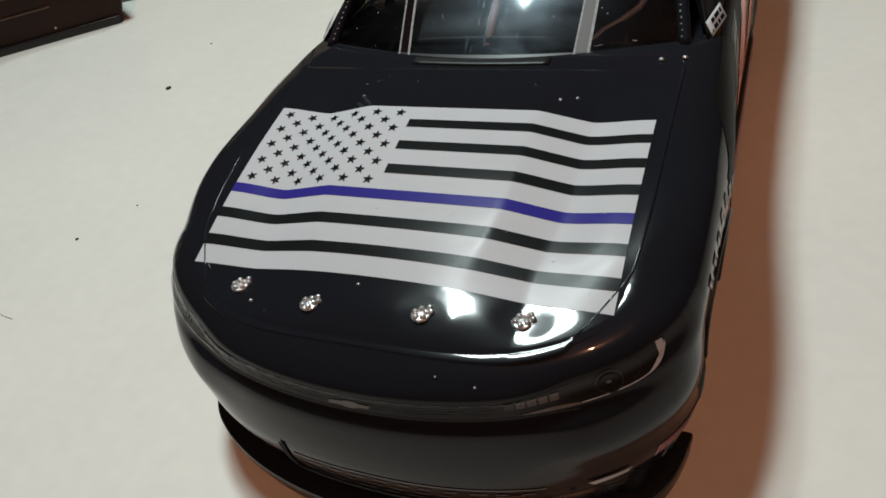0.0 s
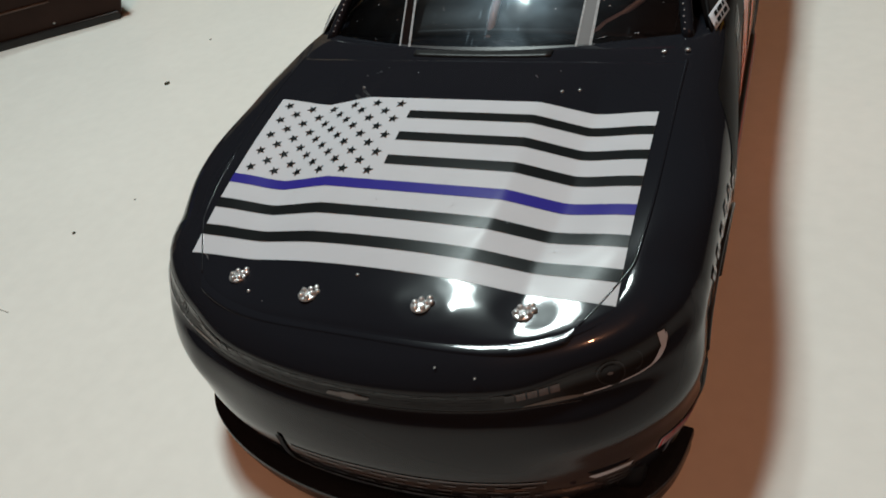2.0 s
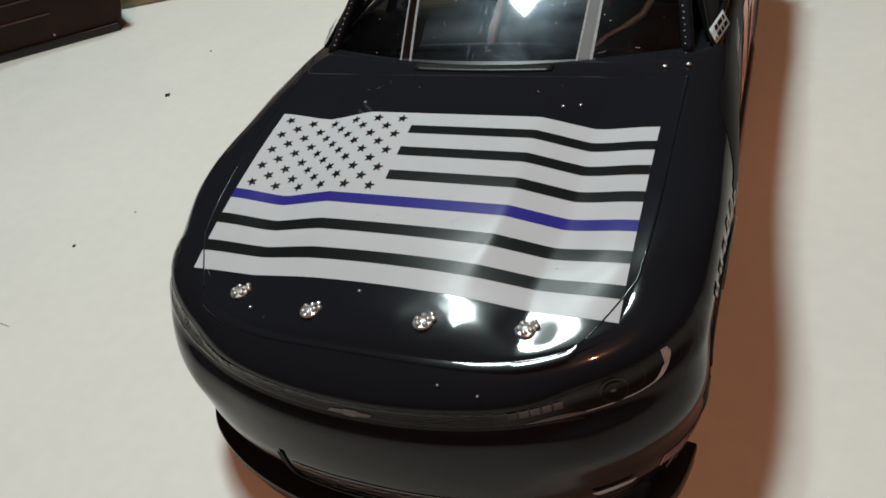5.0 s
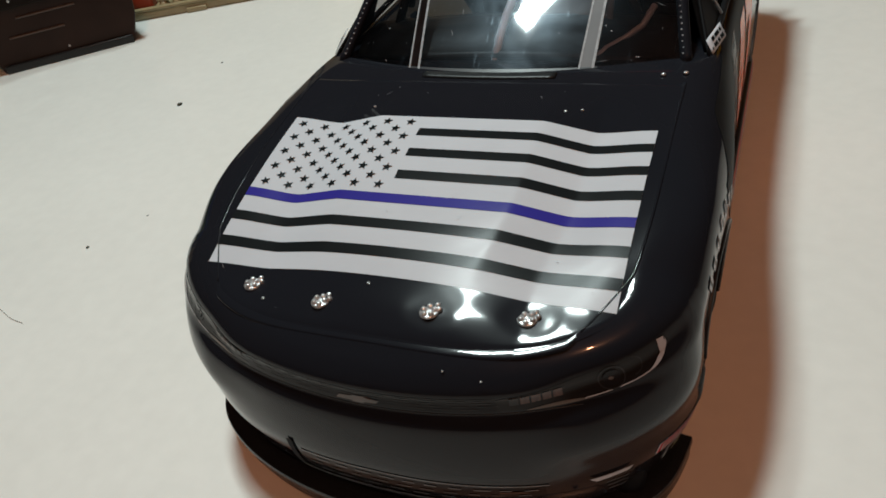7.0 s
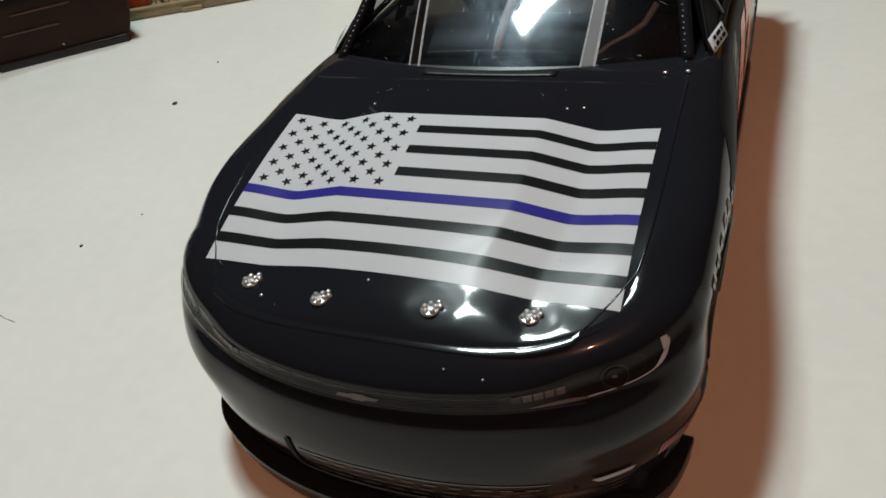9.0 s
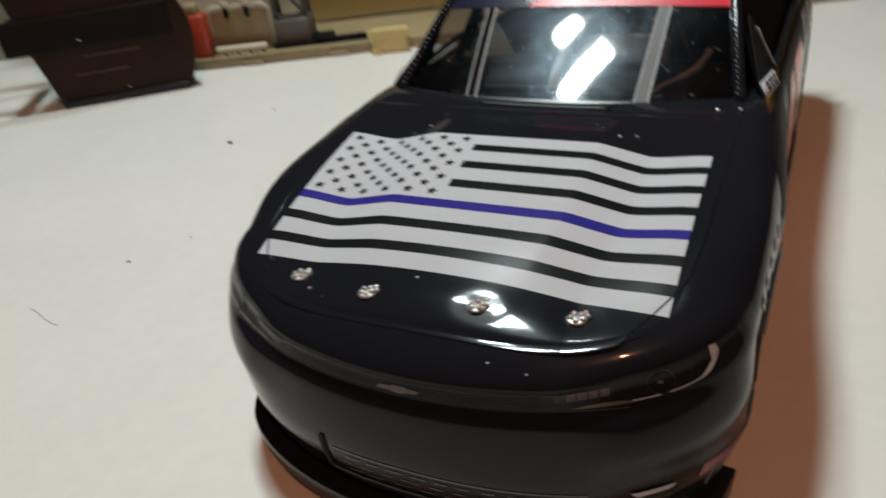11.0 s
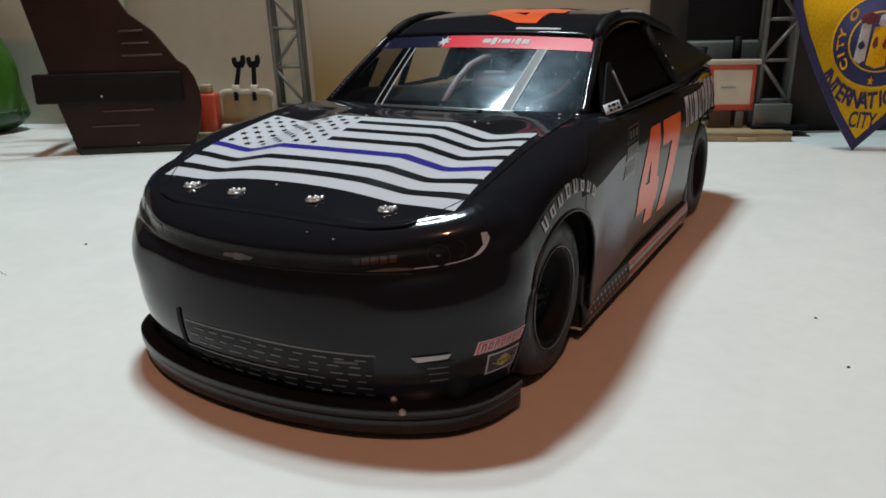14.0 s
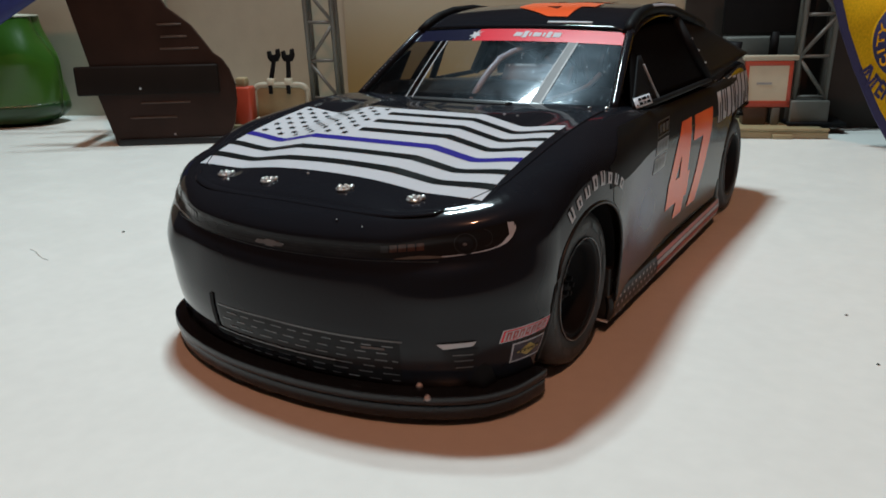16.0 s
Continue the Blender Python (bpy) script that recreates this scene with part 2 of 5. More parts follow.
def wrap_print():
    """Grey wrap ink, bluish behind the front wheel, its dark top reflection painted in."""
    m = material("grey_wrap_dark_top", (0.2, 0.2, 0.2), 0.1, spec=0.13, coat=0.05, coat_rough=0.19, rough_var=0.05)
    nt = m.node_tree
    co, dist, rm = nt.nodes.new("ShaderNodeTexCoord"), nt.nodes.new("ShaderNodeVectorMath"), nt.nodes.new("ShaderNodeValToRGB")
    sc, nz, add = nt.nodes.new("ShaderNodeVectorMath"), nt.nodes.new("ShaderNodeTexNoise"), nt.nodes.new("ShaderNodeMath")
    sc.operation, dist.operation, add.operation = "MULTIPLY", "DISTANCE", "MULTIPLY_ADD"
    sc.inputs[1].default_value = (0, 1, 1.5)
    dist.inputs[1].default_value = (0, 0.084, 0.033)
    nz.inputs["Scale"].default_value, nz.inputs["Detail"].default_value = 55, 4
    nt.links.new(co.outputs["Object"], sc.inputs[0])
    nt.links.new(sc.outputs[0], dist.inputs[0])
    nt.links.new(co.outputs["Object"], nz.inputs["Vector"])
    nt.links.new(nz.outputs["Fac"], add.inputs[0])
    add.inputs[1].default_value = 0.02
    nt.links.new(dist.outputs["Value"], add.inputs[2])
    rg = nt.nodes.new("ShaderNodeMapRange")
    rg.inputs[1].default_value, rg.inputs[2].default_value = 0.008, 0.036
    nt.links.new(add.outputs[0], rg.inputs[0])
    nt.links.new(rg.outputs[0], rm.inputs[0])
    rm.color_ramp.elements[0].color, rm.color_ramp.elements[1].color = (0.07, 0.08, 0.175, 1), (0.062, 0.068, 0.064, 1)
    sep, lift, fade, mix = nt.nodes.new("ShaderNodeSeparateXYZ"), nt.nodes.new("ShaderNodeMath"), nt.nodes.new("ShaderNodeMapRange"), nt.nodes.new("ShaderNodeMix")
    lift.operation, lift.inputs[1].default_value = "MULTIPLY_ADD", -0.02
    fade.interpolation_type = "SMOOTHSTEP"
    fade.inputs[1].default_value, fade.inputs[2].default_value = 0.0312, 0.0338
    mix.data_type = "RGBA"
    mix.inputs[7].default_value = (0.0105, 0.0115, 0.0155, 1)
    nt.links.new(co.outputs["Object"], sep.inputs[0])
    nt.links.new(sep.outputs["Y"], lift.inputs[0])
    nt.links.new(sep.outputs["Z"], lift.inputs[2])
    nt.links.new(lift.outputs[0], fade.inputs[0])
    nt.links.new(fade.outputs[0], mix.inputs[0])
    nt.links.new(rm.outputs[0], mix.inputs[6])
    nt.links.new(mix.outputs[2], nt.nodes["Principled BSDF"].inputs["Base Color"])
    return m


M_GREYWRAP = wrap_print()


# Colour runs from mustard at the base to beige above.
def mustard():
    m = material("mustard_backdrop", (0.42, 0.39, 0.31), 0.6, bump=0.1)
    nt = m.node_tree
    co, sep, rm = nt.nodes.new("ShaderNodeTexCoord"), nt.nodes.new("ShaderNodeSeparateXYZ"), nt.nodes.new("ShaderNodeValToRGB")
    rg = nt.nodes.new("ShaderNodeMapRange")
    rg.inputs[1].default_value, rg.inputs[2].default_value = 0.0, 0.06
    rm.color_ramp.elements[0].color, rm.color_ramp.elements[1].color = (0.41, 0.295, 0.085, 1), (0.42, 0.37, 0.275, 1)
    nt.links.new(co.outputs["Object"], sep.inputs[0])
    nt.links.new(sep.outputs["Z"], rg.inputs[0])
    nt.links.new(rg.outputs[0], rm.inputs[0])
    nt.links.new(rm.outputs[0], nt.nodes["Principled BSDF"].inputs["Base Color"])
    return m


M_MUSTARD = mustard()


# ---- mesh helpers: everything below is given in millimetres ----
def part(name, bm, mat, parent=None, label="", smooth=True, sharp=None):
    bm.verts.ensure_lookup_table()
    for v in bm.verts:
        v.co *= MM
    me = bpy.data.meshes.new(name)
    bm.to_mesh(me)
    bm.free()
    if smooth:
        me.polygons.foreach_set("use_smooth", [True] * len(me.polygons))
        if sharp:
            me.set_sharp_from_angle(angle=radians(sharp))
    me.materials.append(mat)
    ob = new(name, me)
    if parent is not None:
        ob.parent = parent
    if label:
        ob["label"] = label
    return ob


def empty(name, at=(0, 0, 0), rz=0.0):
    ob = new(name)
    ob.matrix_world = pose(at[0] * MM, at[1] * MM, at[2] * MM, 0, 0, rz)
    bpy.context.view_layer.update()
    ob.empty_display_size = 0.01
    return ob


def sheet(fn, us, vs, thick=0.0):
    """A grid of fn(u, v) over two rows of numbers; thick gives it a second skin, set back along its normals."""
    bm = bmesh.new()
    g = [[bm.verts.new(fn(u, v)) for v in vs] for u in us]
    for i in range(len(us) - 1):
        for j in range(len(vs) - 1):
            bm.faces.new((g[i][j], g[i + 1][j], g[i + 1][j + 1], g[i][j + 1]))
    bmesh.ops.recalc_face_normals(bm, faces=bm.faces)
    if thick:
        bm.normal_update()
        bmesh.ops.solidify(bm, geom=bm.faces[:], thickness=thick)
    return bm


def lin(a, b, n):
    return [a + (b - a) * i / (n - 1) for i in range(n)]


def box(x0, x1, y0, y1, z0, z1, bev=0.4, seg=2):
    bm = bmesh.new()
    bmesh.ops.create_cube(bm, size=1)
    for v in bm.verts:
        v.co = Vector(((x0 + x1) / 2 + v.co.x * (x1 - x0), (y0 + y1) / 2 + v.co.y * (y1 - y0), (z0 + z1) / 2 + v.co.z * (z1 - z0)))
    if bev:
        bmesh.ops.bevel(bm, geom=bm.edges[:], offset=bev, segments=seg, profile=0.5, affect="EDGES")
    return bm


def join(*bms):
    me = bpy.data.meshes.new("joined")
    out = bmesh.new()
    for b in bms:
        b.to_mesh(me)
        b.free()
        out.from_mesh(me)
    bpy.data.meshes.remove(me)
    return out


def prism(points, depth, bev=0.0):
    """An outline of (x, z) points made solid from y = 0 to y = depth."""
    bm = bmesh.new()
    f = bm.faces.new([bm.verts.new((x, 0, z)) for x, z in points])
    r = bmesh.ops.extrude_face_region(bm, geom=[f])
    for v in r["geom"]:
        if isinstance(v, bmesh.types.BMVert):
            v.co.y += depth
    bmesh.ops.recalc_face_normals(bm, faces=bm.faces)
    if bev:
        bmesh.ops.bevel(bm, geom=[e for e in bm.edges if e.calc_face_angle(0) > 0.6], offset=bev, segments=2, profile=0.5, affect="EDGES")
    return bm


def tube(points, r, sides=10, closed=False):
    """A round bar along a row of points."""
    pts = [Vector(p) for p in points]
    bm = bmesh.new()
    rings = []
    n = len(pts)
    for i, p in enumerate(pts):
        a, b = pts[(i - 1) % n if closed else max(i - 1, 0)], pts[(i + 1) % n if closed else min(i + 1, n - 1)]
        t = (b - a).normalized()
        up = Vector((0, 0, 1)) if abs(t.z) < 0.9 else Vector((0, 1, 0))
        sx = t.cross(up).normalized()
        sy = sx.cross(t)
        rings.append([bm.verts.new(p + (sx * math.cos(k * math.tau / sides) + sy * math.sin(k * math.tau / sides)) * r) for k in range(sides)])
    for i in range(n if closed else n - 1):
        a, b = rings[i], rings[(i + 1) % n]
        for k in range(sides):
            bm.faces.new((a[k], a[(k + 1) % sides], b[(k + 1) % sides], b[k]))
    if not closed:
        bm.faces.new(rings[0][::-1])
        bm.faces.new(rings[-1])
    bmesh.ops.recalc_face_normals(bm, faces=bm.faces)
    return bm


def turned(profile, axis="x", steps=48, caps=True):
    """A solid of revolution from (radius, along) points."""
    bm = bmesh.new()
    rings = []
    for r, a in profile:
        ring = []
        for k in range(steps):
            c, s = math.cos(k * math.tau / steps) * r, math.sin(k * math.tau / steps) * r
            ring.append(bm.verts.new((a, c, s) if axis == "x" else (c, s, a)))
        rings.append(ring)
    for a, b in zip(rings, rings[1:]):
        for k in range(steps):
            bm.faces.new((a[k], a[(k + 1) % steps], b[(k + 1) % steps], b[k]))
    for ring in (rings[0], rings[-1]):
        if caps and profile[0 if ring is rings[0] else -1][0] > 0.01:
            bm.faces.new(ring)
    bmesh.ops.remove_doubles(bm, verts=bm.verts[:], dist=1e-4)
    bmesh.ops.recalc_face_normals(bm, faces=bm.faces)
    return bm


def text_mesh(body, size, shear=0.0, bold=0.0):
    """Letters as a flat bmesh, centred, in x and y, cap height about 0.7 of size."""
    cu = bpy.data.curves.new("letters", "FONT")
    cu.body, cu.size, cu.shear, cu.offset = body, size, shear, bold
    cu.align_x, cu.align_y = "CENTER", "CENTER"
    ob = new("letters", cu)
    dg = bpy.context.evaluated_depsgraph_get()
    me = bpy.data.meshes.new_from_object(ob.evaluated_get(dg))
    bm = bmesh.new()
    bm.from_mesh(me)
    bpy.data.objects.remove(ob)
    bpy.data.curves.remove(cu)
    bpy.data.meshes.remove(me)
    bmesh.ops.remove_doubles(bm, verts=bm.verts[:], dist=1e-5)
    return bm


def digits_47(x0, z0, w, gap, h, slant):
    """The racing number as slanted pieces: x to the right, y up."""
    four = [[(0.54, 0), (0.95, 0), (0.95, 1), (0.54, 1)], [(0, 0.17), (0.54, 0.17), (0.54, 0.43), (0, 0.43)], [(0.95, 0.17), (1.06, 0.17), (1.06, 0.43), (0.95, 0.43)],
            [(0, 0.43), (0.34, 0.43), (0.54, 0.66), (0.54, 1), (0.44, 1)]]
    seven = [[(0, 0.73), (0.54, 0.73), (1, 0.73), (1, 1), (0, 1)], [(0.14, 0), (0.58, 0), (1, 0.73), (0.54, 0.73)]]
    bm = bmesh.new()
    for pieces, at in ((four, 0), (seven, w + gap)):
        for p in pieces:
            bm.faces.new([bm.verts.new((x0 + at + x * w + slant * z * h, z0 + z * h, 0)) for x, z in p])
    bmesh.ops.remove_doubles(bm, verts=bm.verts[:], dist=1e-4)
    return bm


def flat_poly(points):
    bm = bmesh.new()
    bm.faces.new([bm.verts.new((x, y, 0)) for x, y in points])
    bmesh.ops.triangulate(bm, faces=bm.faces[:])
    return bm


def rect(x0, x1, y0, y1, nx=8, ny=4):
    return sheet(lambda u, v: (u, v, 0), lin(x0, x1, nx), lin(y0, y1, ny))


def wrap(bm, fn, cuts=0, tri=False):
    """Lays a flat bmesh (x, y) onto a surface fn(x, y) -> place."""
    if tri:
        bmesh.ops.triangulate(bm, faces=bm.faces[:])
    if cuts:
        bmesh.ops.subdivide_edges(bm, edges=bm.edges[:], cuts=cuts, use_grid_fill=True)
    for v in bm.verts:
        v.co = Vector(fn(v.co.x, v.co.y))
    bm.normal_update()
    return bm


def curve_of(table):
    xs, ys = [p[0] for p in table], [p[1] for p in table]
    n = len(xs)
    m = []
    for i in range(n):
        a, b = max(i - 1, 0), min(i + 1, n - 1)
        m.append((ys[b] - ys[a]) / (xs[b] - xs[a]))

    def f(x):
        if x <= xs[0]:
            return ys[0] + m[0] * (x - xs[0])
        if x >= xs[-1]:
            return ys[-1] + m[-1] * (x - xs[-1])
        i = max(k for k in range(n) if xs[k] <= x)
        i = min(i, n - 2)
        h = xs[i + 1] - xs[i]
        t = (x - xs[i]) / h
        return ((2 * t ** 3 - 3 * t * t + 1) * ys[i] + (t ** 3 - 2 * t * t + t) * h * m[i]
                + (-2 * t ** 3 + 3 * t * t) * ys[i + 1] + (t ** 3 - t * t) * h * m[i + 1])
    return f


def flow_of(table):
    """A smooth curve through the table's points that never overshoots them."""
    xs, ys = [p[0] for p in table], [p[1] for p in table]
    n = len(xs)
    h = [xs[i + 1] - xs[i] for i in range(n - 1)]
    k = [(ys[i + 1] - ys[i]) / h[i] for i in range(n - 1)]
    m = [k[0]] + [0.0 if k[i - 1] * k[i] <= 0 else 2 * k[i - 1] * k[i] / (k[i - 1] + k[i]) for i in range(1, n - 1)] + [k[-1]]

    def f(x):
        x = min(max(x, xs[0]), xs[-1])
        i = min(max(int(np.searchsorted(xs, x, side="right")) - 1, 0), n - 2)
        t = (x - xs[i]) / h[i]
        return ((2 * t ** 3 - 3 * t * t + 1) * ys[i] + (t ** 3 - 2 * t * t + t) * h[i] * m[i]
                + (-2 * t ** 3 + 3 * t * t) * ys[i + 1] + (t ** 3 - t * t) * h[i] * m[i + 1])
    return f


def step(a, b, x):
    t = min(max((x - a) / (b - a), 0), 1)
    return t * t * (3 - 2 * t)


def ramp(a, b, x):
    """A nearly straight ramp with short soft ends: a folded crease in sheet metal."""
    t = min(max((x - a) / (b - a), 0), 1)
    return 0.12 * step(a, b, x) + 0.88 * t


# ---- an unseen room shell and the table ----
def setting():
    tagged(part("ground", box(-900, 900, -1100, 520, -26, 0, 1.5), M_TABLE), "white laminate tabletop, lightly scuffed", "table", kind="structure")
    # Added room shell out of view; its dark tones set the car's reflections.
    for name, b in (("floor", box(-1500, 1500, -1700, 1300, -780, -750, 0)), ("ceiling", box(-1500, 1500, -1700, 1300, 1400, 1430, 0)),
                    ("wall_south", box(-1500, 1500, -1730, -1700, -750, 1400, 0)), ("wall_west", box(-1530, -1500, -1700, 1300, -750, 1400, 0)),
                    ("wall_east", box(1500, 1530, -1700, 1300, -750, 1400, 0)), ("wall_north", box(-1500, 1500, 1300, 1330, -750, 1400, 0))):
        tagged(part(name, b, M_CEIL if name == "ceiling" else M_ROOM, smooth=False), "unseen room surface, toned for what the car reflects", "wall", kind="structure")


setting()

# ---- the model car: its shape ----
NOSE, NOSE_END, HALF = 12.8, 38.0, 42.2
WHEEL_Y, WHEEL_Z, ARCH = (51.8, 174.5), 14.8, 16.3
z_centre = curve_of([(10, 26.0), (13, 28.6), (17, 31.6), (21, 33.7), (25, 35.0), (30, 36.1), (37, 37.8), (44, 39.2), (53, 40.9), (63, 42.3), (72, 43.2), (80, 43.6),
                     (100, 43.4), (130, 43.0), (165, 43.6), (185, 45.4), (205, 45.6), (215, 44.6)])


def bulge(x, y):
    """The raised middle of the hood and the valleys beside it."""
    a = abs(x)
    xi = 12.2 + 2.2 * step(30, 48, y)
    rise = (0.5 + 0.6 * step(26, 60, y)) * (1 - ramp(xi, xi + 8.4, a))
    dip = (0.30 + 0.55 * step(25, 42, y)) * ramp(xi, xi + 8.4, a) * (1 - step(xi + 8.4, 32.0, a))
    crown = 0.0026 * (0.5 * xi * xi - min(a, xi) ** 2) * (1 - ramp(xi, xi + 8.4, a)) * (1 - step(30, 44, y))
    return (rise + crown - dip) * step(15, 27, y) * (1 - step(61, 75, y))


PINS = ((-21.9, 27.0), (-8.7, 24.9), (8.0, 25.6), (21.1, 27.4))


def dish(x, y):
    """The shallow dished seats round the hood pins."""
    return -sum(0.09 * math.exp(-(((x - px) / 3.4) ** 2 + ((y - py) / 2.6) ** 2) ** 2) for px, py in PINS)


def deck(x, y):
    """Height of the top of the body, hood and fenders."""
    crown = 0.5 * step(31, 37, abs(x)) * step(30, 52, y) * (1 - step(64, 84, y))
    fall = 0.0014 * max(abs(x) - 6, 0) ** 2 * (1 - step(24, 46, y)) + 0.0012 * x * x * step(80, 100, y)
    return z_centre(y) + bulge(x, y) + crown - fall + (dish(x, y) if y < 34 else 0)


flank = flow_of([(38, 42.2), (46, 42.7), (54, 43.1), (61, 43.2), (68, 42.9), (76, 42.3), (84, 41.75), (92, 41.35), (102, 40.9), (112, 40.65), (130, 40.6), (155, 40.9), (168, 41.2), (181, 40.6)])


def outline():
    """Half of the plan outline, nose to tail."""
    pts = []
    for i in range(61):
        a = i / 60 * math.pi / 2
        x, t = math.sin(a) ** (2 / 2.15), math.cos(a) ** (2 / 2.15)
        pts.append((HALF * x, NOSE_END - (NOSE_END - NOSE) * t))
    pts += [(flank(y), y) for y in lin(39, 180, 130)]
    for i in range(1, 41):
        a = i / 40 * math.pi / 2
        x, t = math.cos(a) ** (2 / 4.5), math.sin(a) ** (2 / 4.5)
        pts.append((40.6 * x, 181 + 28 * t))
    return pts


PLAN = outline()
LENGTHS = [0.0]
for p, q in zip(PLAN, PLAN[1:]):
    LENGTHS.append(LENGTHS[-1] + math.dist(p, q))


def plan_at(s):
    s = min(max(s, 0), LENGTHS[-1] - 1e-6)
    i = int(np.searchsorted(LENGTHS, s, side="right")) - 1
    i = min(i, len(PLAN) - 2)
    t = (s - LENGTHS[i]) / (LENGTHS[i + 1] - LENGTHS[i])
    (ax, ay), (bx, by) = PLAN[i], PLAN[i + 1]
    a, b = PLAN[max(i - 1, 0)], PLAN[min(i + 2, len(PLAN) - 1)]
    tx, ty = b[0] - a[0], b[1] - a[1]
    if i == 0:
        tx, ty = 1, 0
    n = math.hypot(tx, ty)
    return ax + (bx - ax) * t, ay + (by - ay) * t, ty / n, -tx / n


NOSE_SKIN = flow_of([(0.10, 3.4), (0.15, 2.7), (0.24, 1.45), (0.30, 0.8), (0.36, 0.35), (0.42, 0.08), (0.475, 0.0), (0.54, 0.12), (0.60, 0.32), (0.66, 0.6), (0.733, 1.05), (0.752, 1.3), (0.79, 2.2), (0.802, 2.4),
                     (0.818, 2.5), (0.868, 2.72), (0.88, 2.66), (0.895, 2.74), (0.912, 3.05), (0.94, 3.9), (0.97, 5.15), (1.0, 7.0)])


DOOR_SKIN = flow_of([(0.10, 1.1), (0.30, 0.3), (0.50, 0.0), (0.78, 0.5), (0.90, 1.4), (0.95, 2.1), (0.98, 3.2), (0.993, 5.4), (1.0, 9.0)])


def waist(y):
    """0 on the front fender, 1 on the door, where the upper side leans inwards."""
    return step(72, 100, y)


def side_skin(f, y):
    """Depth of the side skin at the share f of its height: undercut below, a round shoulder above."""
    c, k = step(18, 24, y) * (1 - step(36, 47, y)), waist(y)
    t = min(max((f - 0.79) / 0.21, 0), 1)
    e = 2.1 + 1.2 * step(37, 47, y) * (1 - 0.92 * step(47, 64, y))
    roll = 1 - (1 - t ** e) ** (1 / e)
    under = (1 - c) * 1.9 * (max(0.72 - f, 0) / 0.72) ** 1.5 + c * 4.0 * (max(0.45 - f, 0) / 0.35) ** 1.2
    fender = under + 0.4 * max(f - 0.62, 0) / 0.38 + 8.5 * roll
    door = DOOR_SKIN(f)
    return fender * (1 - k) + door * k


def nose_weight(y):
    return 1 - step(17, 34, y)


def rim_depth(y):
    w = nose_weight(y)
    return 7.0 * w + 9.0 * (1 - w)


def skin(f, y):
    w = nose_weight(y)
    corner = step(15, 20, y) * (1 - step(28, 40, y))
    shift = corner * (0.7 * math.exp(-((f - 0.88) / 0.05) ** 2) - 0.9 * math.exp(-((f - 0.64) / 0.11) ** 2)) if corner > 0 else 0
    return shift + (NOSE_SKIN(f) * w if w > 0 else 0) + (side_skin(f, y) * (1 - w) if w < 1 else 0)


def shell(s, z, off=0.0):
    """A place on the side skin at the length s round the plan (negative: the other side) and the height z, lifted by off."""
    sign = -1 if s < 0 else 1
    x, y, nx, ny = plan_at(abs(s))
    r = rim_depth(y)
    zs = deck(x - r * nx, y - r * ny)
    d = skin(min(z / zs, 1), y) - off
    return (sign * (x - d * nx), y - d * ny, z)


S_AT_Y = ([p[1] for p in PLAN[:200]], LENGTHS[:200])


def s_of(y):
    return float(np.interp(y, *S_AT_Y))


def body_mesh():
    bm = bmesh.new()
    cols = []
    n = 480
    total = LENGTHS[-1]
    for k in range(-n, n + 1):
        s = total * k / n
        sign = -1 if s < 0 else 1
        x, y, nx, ny = plan_at(abs(s))
        r = rim_depth(y)
        zs = deck(x - r * nx, y - r * ny)
        low = 0.1 + 0.6 * step(176, 183, y)
        col = []
        for f in lin(0.1, 0.74, 40) + [0.74 + 0.26 * (1 - (1 - j / 52) ** 1.8) for j in range(1, 53)]:
            d = skin(f, y)
            col.append(bm.verts.new((sign * (x - d * nx), y - d * ny, zs * max(f, low))))
        sx, sy = x - r * nx, y - r * ny
        spine = min(max(sy, 48), 180)
        for j in range(1, 29):
            t = (j / 28) ** 1.2
            px, py = sx * (1 - t), sy + (spine - sy) * t
            col.append(bm.verts.new((sign * px, py, deck(px, py))))
        cols.append(col)
    for a, b in zip(cols, cols[1:]):
        for j in range(len(a) - 1):
            bm.faces.new((a[j], b[j], b[j + 1], a[j + 1]))
    bmesh.ops.remove_doubles(bm, verts=bm.verts[:], dist=1e-3)
    gone = [v for v in bm.verts if abs(v.co.x) > 30 and any(
        math.hypot(v.co.y - wy, v.co.z - WHEEL_Z) < ARCH if v.co.z > WHEEL_Z else abs(v.co.y - wy) < ARCH for wy in WHEEL_Y)]
    bmesh.ops.delete(bm, geom=gone, context="VERTS")
    for v in bm.verts:
        if v.is_boundary and abs(v.co.x) > 30:
            for wy in WHEEL_Y:
                dy, dz = v.co.y - wy, v.co.z - WHEEL_Z
                if dz > 0:
                    d = math.hypot(dy, dz)
                    if d < ARCH + 2.2:
                        v.co.y, v.co.z = wy + dy / d * ARCH, WHEEL_Z + dz / d * ARCH
                elif abs(dy) < ARCH + 2.2:
                    v.co.y = wy + math.copysign(ARCH, dy)
    bmesh.ops.recalc_face_normals(bm, faces=bm.faces)
    return bm


car = tagged(empty("model_race_car", (0, 0, 0)), "gloss black die-cast stock car with a striped flag hood", "model car")
body = part("body", body_mesh(), M_BLACK, car)


# hood panel, a little proud, with rolled edges
def hood_edge(x):
    return 20.9 + 7.5e-6 * x ** 4


def hood_point(u, v):
    edge = min(v, 1 - v)
    x = (34.3 - 2.4 * (1 - v) ** 6) * u
    f = hood_edge(x)
    y = f + (76.0 - f) * v
    lift = 0.17 * step(0, 0.02, edge) - 0.06
    return (x, y, deck(x, y) + lift)


